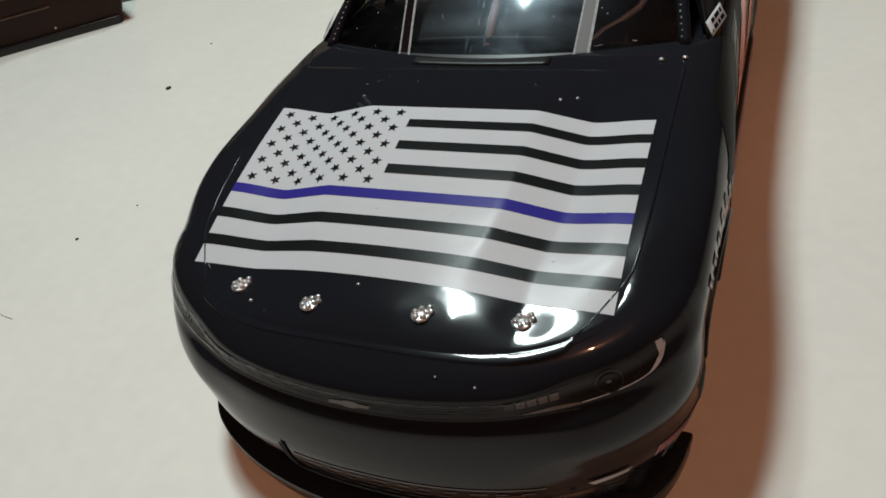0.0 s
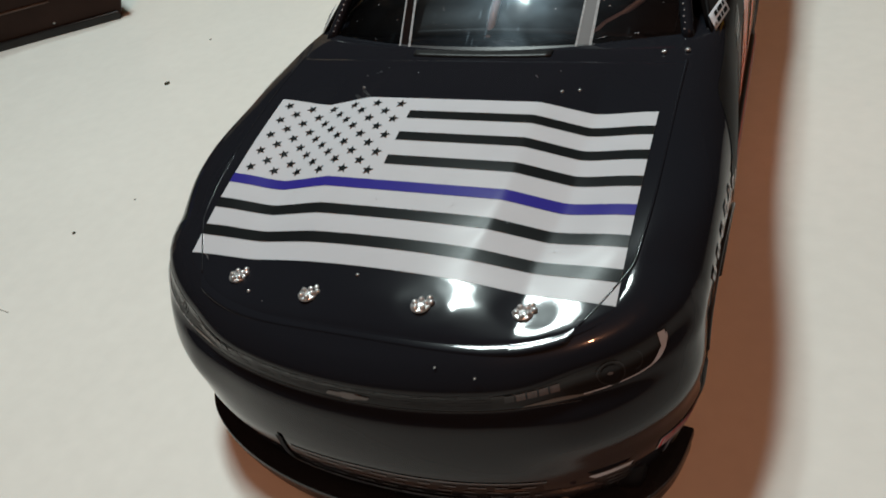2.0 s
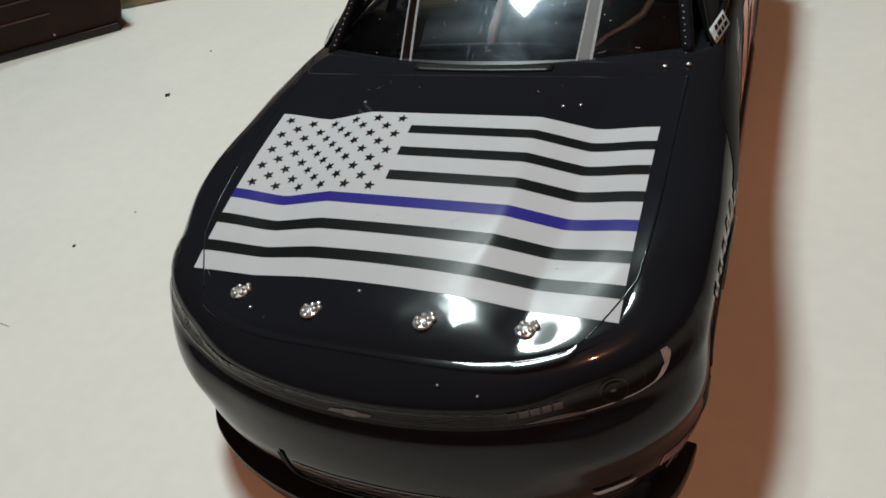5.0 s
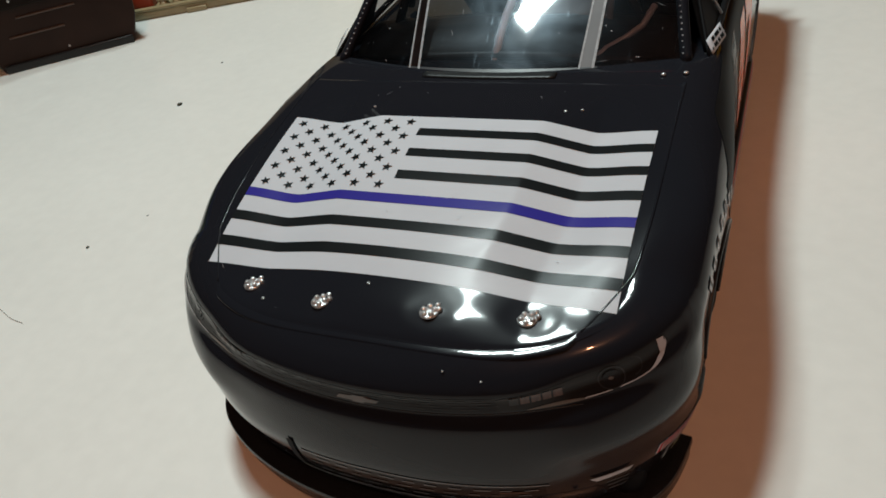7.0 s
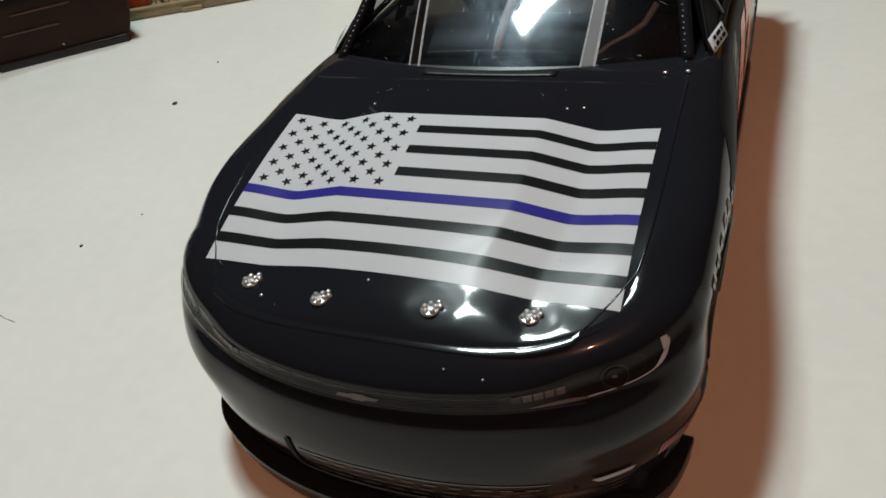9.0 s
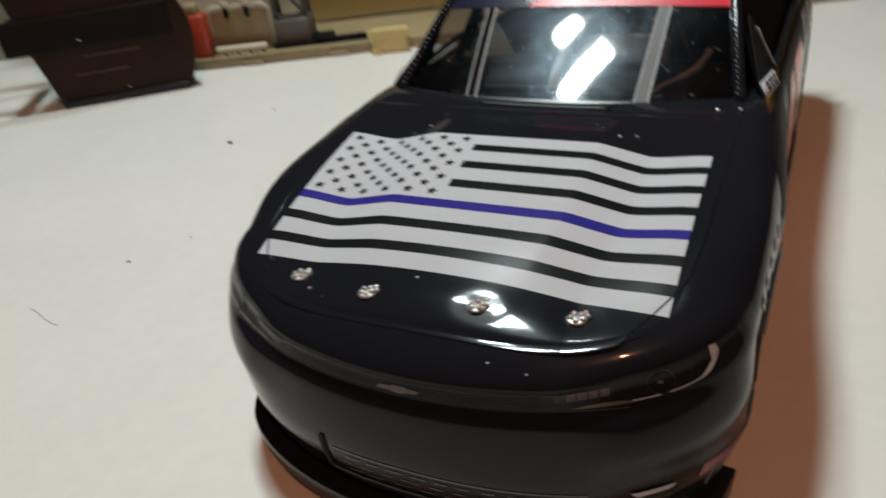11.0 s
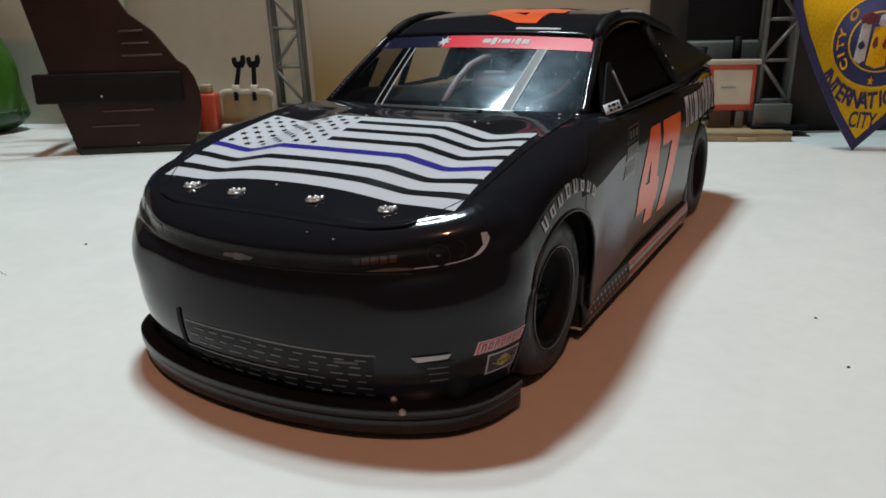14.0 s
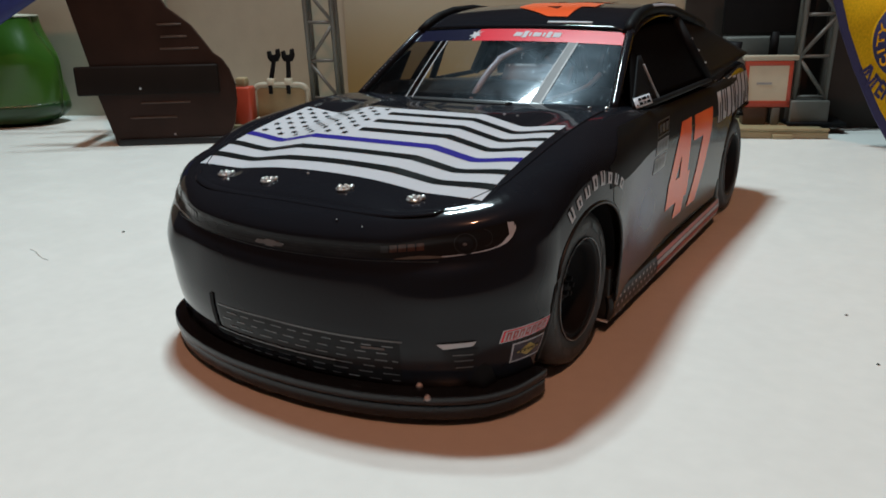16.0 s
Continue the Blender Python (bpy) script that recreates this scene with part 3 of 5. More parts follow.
us = sorted(set([-1, -0.995, -0.988, -0.98, -0.97, 0.97, 0.98, 0.988, 0.995, 1] + lin(-0.96, 0.96, 170)))
vs = sorted(set([0, 0.005, 0.011, 0.018, 0.98, 0.988, 0.995, 1] + lin(0.026, 0.97, 120)))
hood = part("hood", sheet(hood_point, us, vs), M_BLACK, car, "gloss black hood panel")
rim_pts = [Vector(hood_point(-1, v)) for v in lin(1, 0.12, 30)] + [Vector(hood_point(u, 0.0)) for u in lin(-0.86, 0.86, 50)] + [Vector(hood_point(1, v)) for v in lin(0.12, 1, 30)]
for _ in range(3):
    rim_pts = [rim_pts[0]] + [a.lerp(b, t) for a, b in zip(rim_pts, rim_pts[1:]) for t in (0.25, 0.75)] + [rim_pts[-1]]
rim_at = [(p.x, p.y, deck(p.x, p.y)) for p in rim_pts]
front = [p for p in rim_at if p[1] < 26.5]


def lip_point(i, c):
    """The broad rolled lip along the hood's front edge."""
    x, y = front[int(i)][:2]
    base = deck(x, y - 0.6)
    rise = sum(0.03 * math.tan(math.radians(17.5 - 9 * k / 40)) for k in range(int(40 * max(c, 0))))
    return (x, y - 0.6 + 1.2 * max(c, 0) - 0.12 * (c < 0), base - 0.15 if c < 0 else base + 0.17 + rise)


part("hood_front_lip", sheet(lip_point, list(range(len(front) - 1, -1, -1)), [-0.1] + lin(0, 1, 11)), M_BLACK, hood)
for side in (-1, 1):
    part("hood_side_bead", tube([(x, y, z + 0.0) for x, y, z in rim_at if y >= 26.2 and x * side > 0], 0.2, 10), M_BLACK, hood)

# ---- the flag on the hood ----
FLAG_X, FLAG_F, FLAG_B = 32.1, 30.0, 62.9
FIELD_H = FLAG_B - FLAG_F
WHITE_H = FIELD_H * 1.72 / (7 * 1.72 + 6)
BLACK_H = FIELD_H / (7 * 1.72 + 6)
LIFT = 0.10


def flag_decal():
    flag = part("flag_decal", sheet(lambda u, v: (u, v, deck(u, v) + LIFT + 0.05), lin(-FLAG_X, FLAG_X, 90), lin(FLAG_F, FLAG_B, 40)), M_WHITE, car,
                "white printed flag with black stripes and one blue stripe")
    y = FLAG_F
    canton = -6.0
    for i in range(6):
        y += WHITE_H
        x0 = -FLAG_X if i < 3 else canton
        last = y + BLACK_H
        if i == 2:
            name, mat, x0 = "blue_stripe", M_BLUE, -FLAG_X
        else:
            name, mat = "black_stripe", M_PRINTBLACK
        part(name, sheet(lambda u, v: (u, v, deck(u, v) + LIFT + 0.1), lin(x0, FLAG_X, 80), lin(y, last, 4)), mat, flag)
        y = last
    y_low, y_top = FLAG_F + 3 * (WHITE_H + BLACK_H), FLAG_B
    star = bmesh.new()
    vs_ = [star.verts.new((math.sin(k * math.pi / 5) * (0.95 if k % 2 == 0 else 0.39), math.cos(k * math.pi / 5) * (0.95 if k % 2 == 0 else 0.39), 0)) for k in range(10)]
    mid = star.verts.new((0, 0, 0.01))
    for k in range(10):
        star.faces.new((vs_[k], mid, vs_[(k + 1) % 10]))
    for v in star.verts:
        v.co *= MM
    me = bpy.data.meshes.new("star")
    star.to_mesh(me)
    star.free()
    me.materials.append(M_PRINTBLACK)
    for r in range(9):
        for c in range(6 if r % 2 == 0 else 5):
            x = -FLAG_X + (canton + FLAG_X) * ((c + 0.5) / 6 if r % 2 == 0 else (c + 1) / 6)
            yy = y_low + (y_top - y_low) * (r + 0.9) / 9.8
            e = 0.5
            n = Vector(((deck(x - e, yy) - deck(x + e, yy)) / (2 * e), (deck(x, yy - e) - deck(x, yy + e)) / (2 * e), 1)).normalized()
            ob = new("star", me)
            ob.parent = flag
            ob.matrix_local = Matrix.Translation(Vector((x, yy, deck(x, yy) + LIFT + 0.16)) * MM) @ n.to_track_quat("Z", "Y").to_matrix().to_4x4()


flag_decal()


def hood_pins():
    """Four silver hood pins: a plate ring, a post and a clip."""
    for x, y in PINS:
        z = deck(x, y) + 0.16
        plate = turned([(0.0, 0.14), (1.1, 0.14), (1.35, 0.05), (1.35, -0.2)], "z", 24)
        bmesh.ops.translate(plate, verts=plate.verts[:], vec=(x, y, z))
        pin = part("hood_pin", plate, M_CHROME, car, "silver hood pin with a clip")
        for k in range(7):
            a = k * math.tau / 5 + x
            px, py = (0.8 * math.cos(a), 0.8 * math.sin(a)) if k < 5 else ((1.35, 0.5), (0.9, 1.2))[k - 5]
            b = turned([(0, 0.6), (0.22, 0.56), (0.4, 0.36), (0.42, 0.0)], "z", 10)
            bmesh.ops.translate(b, verts=b.verts[:], vec=(x + px, y + py, z))
            part("pin_bead", b, M_CHROME, pin)
    for x, y in ((-17.5, 66.4), (17.0, 66.6), (19.5, 67.6), (30.5, 78.4), (34.0, 79.0), (-18.6, 24.6), (-2.4, 28.6), (12.1, 18.5), (17.4, 18.2)):
        k = 1.25 if y > 78 else 0.45 if y < 20 else 0.8
        b = turned([(0, 0.3), (0.25, 0.25), (0.4, 0.0)], "z", 12)
        bmesh.ops.scale(b, verts=b.verts[:], vec=(k, k, k))
        bmesh.ops.translate(b, verts=b.verts[:], vec=(x, y, deck(x, y) + 0.1))
        part("rivet", b, M_CHROME, car)
    # a flat raised badge on the nose, in the body colour
    half = [(0, 18.2), (2.4, 18.2), (2.9, 18.8), (7.4, 18.9), (8.6, 20.6), (3.2, 20.6), (2.7, 21.2), (0, 21.2)]
    plate = flat_poly(half[::-1] + [(-x, y) for x, y in half[1:-1]])
    bmesh.ops.inset_region(plate, faces=plate.faces[:], thickness=0.45, use_even_offset=True)
    bmesh.ops.triangulate(plate, faces=plate.faces[:])
    rim = {v for v in plate.verts if v.is_boundary}
    for v in plate.verts:
        v.co.z = deck(v.co.x, v.co.y) + (-0.05 if v in rim else 0.42)
    part("nose_badge", plate, M_BLACK, car, "raised badge in gloss black", sharp=20)


hood_pins()


# ---- cowl, windscreen, roof ----
def screen(u, v, off=0.0):
    """The windscreen: u from -1 to 1 across, v from 0 at the base to 1 at the roof."""
    xb, xt = 33.8 * u, 29.2 * u
    yb, yt = 79.6 + 5.6 * u * u, 105.6 + 0.8 * u * u
    zb, zt = 43.8 - 0.8 * u * u, 58.2 - 0.9 * u * u
    x, y, z = xb + (xt - xb) * v, yb + (yt - yb) * v, zb + (zt - zb) * v
    swell = 0.2 * math.sin(math.pi * v) + off
    return (x, y - 0.5 * swell, z + 0.85 * swell)


pane_left, pane_right = (lambda v: -0.465 - 0.17 * v), (lambda v: 0.505 + 0.085 * v)


def screen_pane(name, left, right, mat, parent, label):
    """One pane of the windscreen between two slanting edges."""
    ob = part(name, sheet(lambda q, v: screen(right(v) + (left(v) - right(v)) * q, v), lin(0, 1, 24), lin(0.0, 1.0, 30)), mat, parent, label)
    ob.data.flip_normals()
    return ob


glass_pane = screen_pane("windshield", pane_left, pane_right, M_GLASS, car, "clear plastic windshield, dusty and scratched")
screen_pane("outer_pane", lambda v: -0.97, pane_left, M_TINT, glass_pane, "smoke tinted outer windshield pane")
# Tint in this pane stands in for shade in the cabin behind.
screen_pane("outer_pane", pane_right, lambda v: 0.97, M_SHADEPANE, glass_pane, "outer windshield pane, tinted to darken the cabin behind")


def screen_strip(name, u0, u1, v0, v1, mat, off, label="", parent=car):
    return part(name, sheet(lambda u, v: screen(u, v, off), lin(u0, u1, 24), lin(v0, v1, 12)), mat, parent, label)


screen_strip("red_banner", -0.33, 0.985, 0.80, 0.985, M_RED, 0.15, "red windshield banner with a pale wordmark")
screen_strip("navy_banner", -0.985, -0.335, 0.80, 0.985, M_NAVY, 0.15, "navy end of the windshield banner")


def banner_marks():
    for k, (u0, u1, hgt) in enumerate(((0.03, 0.10, 0.06), (0.11, 0.15, 0.10), (0.165, 0.185, 0.06), (0.20, 0.27, 0.06), (0.285, 0.305, 0.06), (0.32, 0.36, 0.09), (0.375, 0.44, 0.07))):
        screen_strip("wordmark_bar", u0, u1, 0.9 - hgt / 2, 0.9 + hgt / 2, M_WHITE, 0.22, parent=glass_pane)
    bm = bmesh.new()
    rim = []
    for k in range(14):
        r = 1.0 if k % 2 == 0 else 0.42
        rim.append(bm.verts.new(screen(-0.335 + 0.062 * r * math.sin(k * math.pi / 7), 0.89 + 0.085 * r * math.cos(k * math.pi / 7), 0.26)))
    bm.faces.new(rim)
    bmesh.ops.triangulate(bm, faces=bm.faces[:])
    part("star_mark", bm, M_WHITE, glass_pane)


banner_marks()


def slanted_strip(name, u0, lean, w, v0, v1, mat, off, label="", parent=car):
    return part(name, sheet(lambda u, v: screen(u0 + lean * v + u * w, v, off), lin(-1, 1, 7), lin(v0, v1, 20)), mat, parent, label)


for u, lean, w in ((-0.465, -0.17, 0.03), (0.505, 0.085, 0.034)):
    brace = slanted_strip("screen_brace", u, lean, w, -0.02, 0.8, M_DARKGLASS if u < 0 else M_STRIP, 0.12, "grey vertical windshield brace")
    for e in (-w, w):
        slanted_strip("brace_edge", u + e, lean, 0.005 if e < 0 else 0.007, -0.02, 0.8, M_BRACE, 0.2, parent=brace)
screen_strip("base_trim", -0.51, 0.56, -0.05, 0.0, M_TRIM, 0.16, "dark grey trim along the windshield base")
part("cowl_vent", sheet(lambda u, v: (u, v + 0.003 * u * u, deck(u, v) + 0.35 - 0.25 * (abs(v - 77.6) > 0.9)), lin(-12.5, 12.5, 24), lin(76.4, 78.6, 7), 0.3), M_SATIN, car)
for side in (-1, 1):
    pts = [Vector(screen(side * 0.985, v, 0.1)) for v in lin(-0.03, 1.0, 18)]
    part("a_pillar", tube(pts, 1.05, 12), M_BLACK, car)
    for k in range(22):
        p = Vector(screen(side * (0.972 + 0.004 * (k % 2)), 0.03 + 0.93 * k / 21, 0.95))
        b = turned([(0, 0.14), (0.11, 0.1), (0.17, 0)], "z", 8)
        bmesh.ops.scale(b, verts=b.verts[:], vec=(1, 1.5 + 0.5 * math.sin(5.3 * k), 1))
        bmesh.ops.translate(b, verts=b.verts[:], vec=p)
        part("pillar_rivet", b, M_LETTER, car)


z_roof = curve_of([(105.4, 58.6), (110, 60.6), (116, 62.3), (126, 63.5), (136, 63.7), (146, 62.8), (153, 61.2)])


def roof_point(u, v):
    y = 105.4 + 47.6 * v + 1.2 * u * u * (1 - v)
    half = 29.4 - 2.2 * v
    x = half * u
    return (x, y, z_roof(y) - 1.2 * abs(u) ** 2.5 - 2.2 * step(0.86, 1.02, abs(u)))


part("roof", sheet(roof_point, lin(-1, 1, 60), lin(0, 1, 40), 0.9), M_BLACK, car)


def roof_on(off):
    return lambda x, y: (lambda p: (p[0], p[1], p[2] + off))(roof_point(x / 28.5, (y - 105.4) / 47.6))


def roof_number():
    bm = digits_47(0, 0, 18.0, 0.5, 20.8, 0.05)
    for v in bm.verts:
        v.co = Vector((14.8 - v.co.y, 110.0 + v.co.x, 0))
    part("roof_number", wrap(bm, roof_on(0.22), 5, True), M_ORANGE, car, "large orange racing number on the roof")


roof_number()
part("roof_lip", sheet(lambda u, v: (u, 107.2 + v, roof_point(u / 29, (1.8 + v) / 47.6)[2] + 0.15), lin(7.5, 19, 12), lin(0, 0.8, 3), 0.2), M_WHITE, car, "small white strip at the roof's front")
for side in (-1, 1):
    rail = part("roof_rail", tube([(side * q, y, z) for q, y, z in ((28.4, 105.8, 57.2), (28.1, 109, 59.0), (27.8, 114, 60.8), (27.7, 121, 62.0), (27.6, 132, 62.4), (27.4, 143, 61.6), (27.5, 152, 60.3), (27.9, 162, 58.6), (28.5, 172, 56.4))], 1.3, 12), M_MATT, car)
    part("rail_name_bar", sheet(lambda u, v: (side * (27.65 + 1.36 * math.sin(v)), 123 + 19 * u, 62.25 - 0.9 * max(u - 0.5, 0) + 1.36 * math.cos(v)), lin(0, 1, 10), lin(0.55, 1.15, 5)), M_LETTER, rail, "pale line of print on the roof rail")
    # dark side window with its net, quarter pane and pillars
    quad = [Vector((side * 36.4, 88, 42.6)), Vector((side * 28.6, 107, 58.0)), Vector((side * 27.0, 148, 58.6)), Vector((side * 36.8, 152, 42.6))]
    if side > 0:
        part("side_window", sheet(lambda u, v: tuple(quad[0].lerp(quad[3], u).lerp(quad[1].lerp(quad[2], u), v)), lin(0, 1, 16), lin(0, 1, 10), 0.5), M_VOID, car, "black window net panel")
    part("window_sill", tube([(side * 35.6, 84, 42.0), (side * 36.8, 96, 42.4), (side * 37.2, 110, 42.5), (side * 37.4, 150, 42.8)], 0.7, 10), M_MATT, car)
    part("b_pillar", tube([(side * 36.9, 149.5, 43.0), (side * 27.6, 146.5, 59)], 1.6, 10), M_MATT, car)
    q2 = [Vector((side * 37.2, 150, 42.8)), Vector((side * 27.4, 148, 59.6)), Vector((side * 28.6, 172, 56.6)), Vector((side * 37.4, 200, 46.6))]
    part("quarter_panel", sheet(lambda u, v: tuple(q2[0].lerp(q2[3], u).lerp(q2[1].lerp(q2[2], u), v)), lin(0, 1, 14), lin(0, 1, 10), 0.8), M_LOWSHEEN, car)
    for k in range(4):
        b = turned([(0, 0.5), (0.5, 0.4), (0.7, 0)], "z", 10)
        bmesh.ops.translate(b, verts=b.verts[:], vec=(side * (34.9 - 2.2 * k), 153 + 0.3 * k, 47 + 3.2 * k))
        part("rivet", b, M_CHROME, car)
    # corner plate at the front of the window, with its pale edge
    part("window_gusset", sheet(lambda u, v: (side * (37.0 - 5.6 * v), 86.5 + 18.5 * u * (1 - v) + 19 * v, 42.4 + 11.1 * v), lin(0, 1, 8), lin(0, 0.9, 8), 0.4), M_MATT, car)
    part("gusset_edge", tube([(side * 37.1, 104.0, 43.2), (side * 34.8, 103.4, 47.8), (side * 33.6, 102.6, 50.6)], 0.28, 6), M_GREYINK, car)
part("rear_window", sheet(lambda u, v: ((27.0 + 4 * v) * u, 152.5 + 40 * v + 1.5 * u * u, 61.0 - 15.2 * v - 1.6 * u * u + 1.2 * math.sin(math.pi * v)), lin(-1, 1, 20), lin(0, 1, 20), 0.5), M_DARKGLASS, car, "dark rear window")
part("rear_spoiler", sheet(lambda u, v: (34.5 * u, 203 + 4.0 * v + 2 * u * u * -1, 44.8 + 5.2 * v * (1 - 0.12 * u * u)), lin(-1, 1, 30), lin(0, 1, 6), 0.9), M_MATT, car, "black rear spoiler blade")


# ---- what shows through the windscreen ----
def cockpit():
    part("dashboard", sheet(lambda u, v: (31 * u, 84 + 14 * v, 44.4 + 2.4 * step(0, 0.6, v) - 1.5 * u * u), lin(-1, 1, 20), lin(0, 1, 10), 1.0), M_SATIN, car)
    part("centre_bar", tube([(-0.8, 83.5, 42.4), (-0.6, 88, 46.2), (-0.1, 91, 48.7), (0.8, 95.4, 51.6), (2.2, 99.5, 53.0), (5.1, 105, 54.2), (10, 112, 55.2), (18, 118, 56)], 0.8, 12), M_BAR, car, "bent silver roll cage tube behind the windshield")
    part("dash_bar", tube([(17.7, 84.6, 43.4), (19.4, 87.4, 44.2), (21.9, 89.4, 44.9), (25.0, 91.4, 46.6), (26.6, 94.4, 49.0)], 0.6, 10), M_BAR, car, "silver roll cage tube")
    for pts in ([(-30, 112, 43), (-27, 112, 50), (-24, 112, 56)], [(24, 98, 44), (22.5, 98, 47.5), (20.5, 100, 50.5), (18, 104, 54)], [(4, 128, 44), (-8, 128, 52), (-20, 128, 57)], [(-26, 96, 44), (-25, 102, 50), (-24, 108, 55)]):
        part("roll_bar", tube(pts, 0.95, 10), M_SATIN, car, "dark roll cage tube")
    part("head_guard", sheet(lambda u, v: (14 + 8 * u, 112 + 4 * v - 5 * u * u, 47 + 7.5 * v), lin(-1, 1, 12), lin(0, 1, 8), 0.8), M_SEAT, car, "grey padded head guard")
    part("dash_panel", sheet(lambda u, v: (10 + 9 * u, 97 + 3 * v - 2 * u * u, 45.5 + 4.5 * v), lin(-1, 1, 12), lin(0, 1, 8), 0.6), M_GREYP, car, "scuffed grey dash panel")
    seat = part("seat", sheet(lambda u, v: (14 + 7 * u, 120 + 5 * v - 3 * u * u, 43 + 14 * v), lin(-1, 1, 12), lin(0, 1, 12), 2.0), M_SEAT, car, "dark racing seat")
    part("headrest", box(9, 19, 120, 126, 54, 59, 1.5), M_SEAT, seat)
    ring = [(13 + 5.2 * math.cos(a), 101 - 2.2 * math.sin(a), 48.6 + 5.0 * math.sin(a)) for a in [k * math.tau / 24 for k in range(24)]]
    part("steering_wheel", tube(ring, 0.6, 8, True), M_MATT, car)
    part("rear_bulkhead", box(-27, 27, 146, 147.5, 43, 58, 0.4), M_MATT, car)


cockpit()

# ---- nose: splitter, grille, lamps ----
def splitter():
    bm = bmesh.new()
    for z0, z1, grow in ((4.3, 6.0, 1.1), (1.4, 4.0, 0.5)):
        rings = [[], [], [], []]
        for k in range(-90, 91):
            s = 52.5 * k / 90
            x, y, nx, ny = plan_at(abs(s))
            sg = -1 if s < 0 else 1
            fade = 1 - 0.5 * step(42, 52, abs(s))
            tuck = 1.3 * step(36, 50, abs(s))
            for ring, (g, z) in zip(rings, ((-6.0, z0), (grow * fade - tuck, z0), (grow * fade - tuck, z1), (-6.0, z1))):
                ring.append(bm.verts.new((sg * (x + g * nx), y + g * ny, z)))
        for a, b in zip(rings, rings[1:] + rings[:1]):
            for i in range(len(a) - 1):
                bm.faces.new((a[i], a[i + 1], b[i + 1], b[i]))
        for e in (0, -1):
            bm.faces.new([r[e] for r in rings])
    bmesh.ops.recalc_face_normals(bm, faces=bm.faces)
    bmesh.ops.bevel(bm, geom=[e for e in bm.edges if e.calc_face_angle(0) > 1.0], offset=0.35, segments=2, profile=0.5, affect="EDGES")
    part("front_splitter", bm, M_SPLITTER, car, "black two-layer front splitter", sharp=40)


splitter()


def on_shell(off):
    return lambda s, z: shell(s, z, off)


def grille():
    g = part("lower_grille", wrap(rect(-12.5, 25, 6.6, 15.2, 40, 10), lambda s, z: shell(s, z - 0.02 * abs(s), 0.06)), M_MESH, car, "printed dark lower grille")
    rng = random.Random(3)
    for r in range(6):
        s = -11.5 + (r % 2) * 1.6
        while s < 24:
            w = 1.5 + rng.random() * 1.4
            z = 7.4 + r * 1.35
            part("grille_bar", wrap(rect(s, min(s + w, 24.6), z, z + 0.22, 5, 2), lambda a, b: shell(a, b - 0.02 * abs(a), 0.16)), M_GREYINK if rng.random() < 0.06 else M_GRILLEINK, g)
            s += w + 0.8 + rng.random() * 1.2
    part("grille_badge", wrap(rect(18.6, 22.6, 13.1, 13.6, 4, 2), on_shell(0.2)), M_AMBER, g)
    part("grille_rim", wrap(rect(-12.5, 25.5, 15.1, 15.4, 40, 3), lambda s, z: shell(s, z - 0.02 * abs(s), 0.1)), M_GRILLEINK, g)
    part("tow_slot", wrap(rect(-14.6, -13.5, 9.2, 16.8, 4, 12), on_shell(0.22)), M_MATT, car)
    part("air_slot", wrap(rect(-13.6, 13.4, 8.9, 9.9, 30, 4), on_shell(0.25)), M_MATT, car)
    part("slot_edge", wrap(rect(-13.6, 13.6, 9.95, 10.12, 30, 2), on_shell(0.28)), M_GREYINK, car)
    part("corner_vent", wrap(flat_poly([(31.8, 13.4), (33.6, 9.4), (36.6, 9.2), (37.6, 13.6)]), on_shell(0.12), 5), M_MESH, car)
    part("vent_blade", wrap(flat_poly([(31.9, 13.7), (36.6, 14.1), (37.2, 14.9), (30.9, 14.6)]), on_shell(0.3), 6), M_LETTER, car, "pale blade over the corner vent")
    # Splitter bolts: flat pale colour stands in for their white glints.
    for x, y in ((26.1, 19.8), (29.5, 16.9)):
        b = turned([(0, 0.8), (0.35, 0.75), (0.4, 0.45), (0.6, 0.4), (0.65, 0)], "z", 6)
        bmesh.ops.translate(b, verts=b.verts[:], vec=(x, y, 6.0))
        part("splitter_bolt", b, M_LETTER, car)
    for z in (10.0, 11.3, 12.4):
        part("vent_slat", wrap(rect(33.9 - 0.2 * (z - 10), 36.8, z, z + 0.16, 6, 2), on_shell(0.2)), M_GRILLEINK, car)


grille()


def upper_grille():
    """The narrow dark grille band between the lamps, under the lip of the nose."""
    low, high = (lambda q: 27.1 + 0.022 * abs(q)), (lambda q: 29.3 + 0.03 * abs(q))
    band = part("upper_grille", sheet(lambda q, v: shell(q, low(q) + (high(q) - low(q)) * v, 0.05), lin(-33, 20, 90), lin(0, 1, 6)), M_MESH, car, "narrow printed grille band")
    rnd = random.Random(5)
    for r in range(4):
        q = -32.0 + 1.3 * (r % 2)
        while q < 18:
            w = 1.6 + 1.6 * rnd.random()
            z = 0.2 + 0.2 * r
            part("grille_bar", sheet(lambda a, v: shell(a, low(a) + (high(a) - low(a)) * z + 0.12 * v, 0.12), lin(q, q + w, 4), [0, 1]), M_GRILLEDIM, band)
            q += w + 0.9 + rnd.random()
    part("band_badge", wrap(flat_poly([(-3.4, 27.5), (-0.9, 27.5), (-0.8, 27.3), (0.9, 27.3), (1.0, 27.5), (2.8, 27.6), (3.4, 28.1), (0.9, 28.1), (0.8, 28.4), (-0.8, 28.4), (-0.9, 28.2), (-2.9, 28.1)]), lambda q, z: shell(q, z, 0.16), 2), M_BADGE, band, "grey badge on the grille band")


upper_grille()


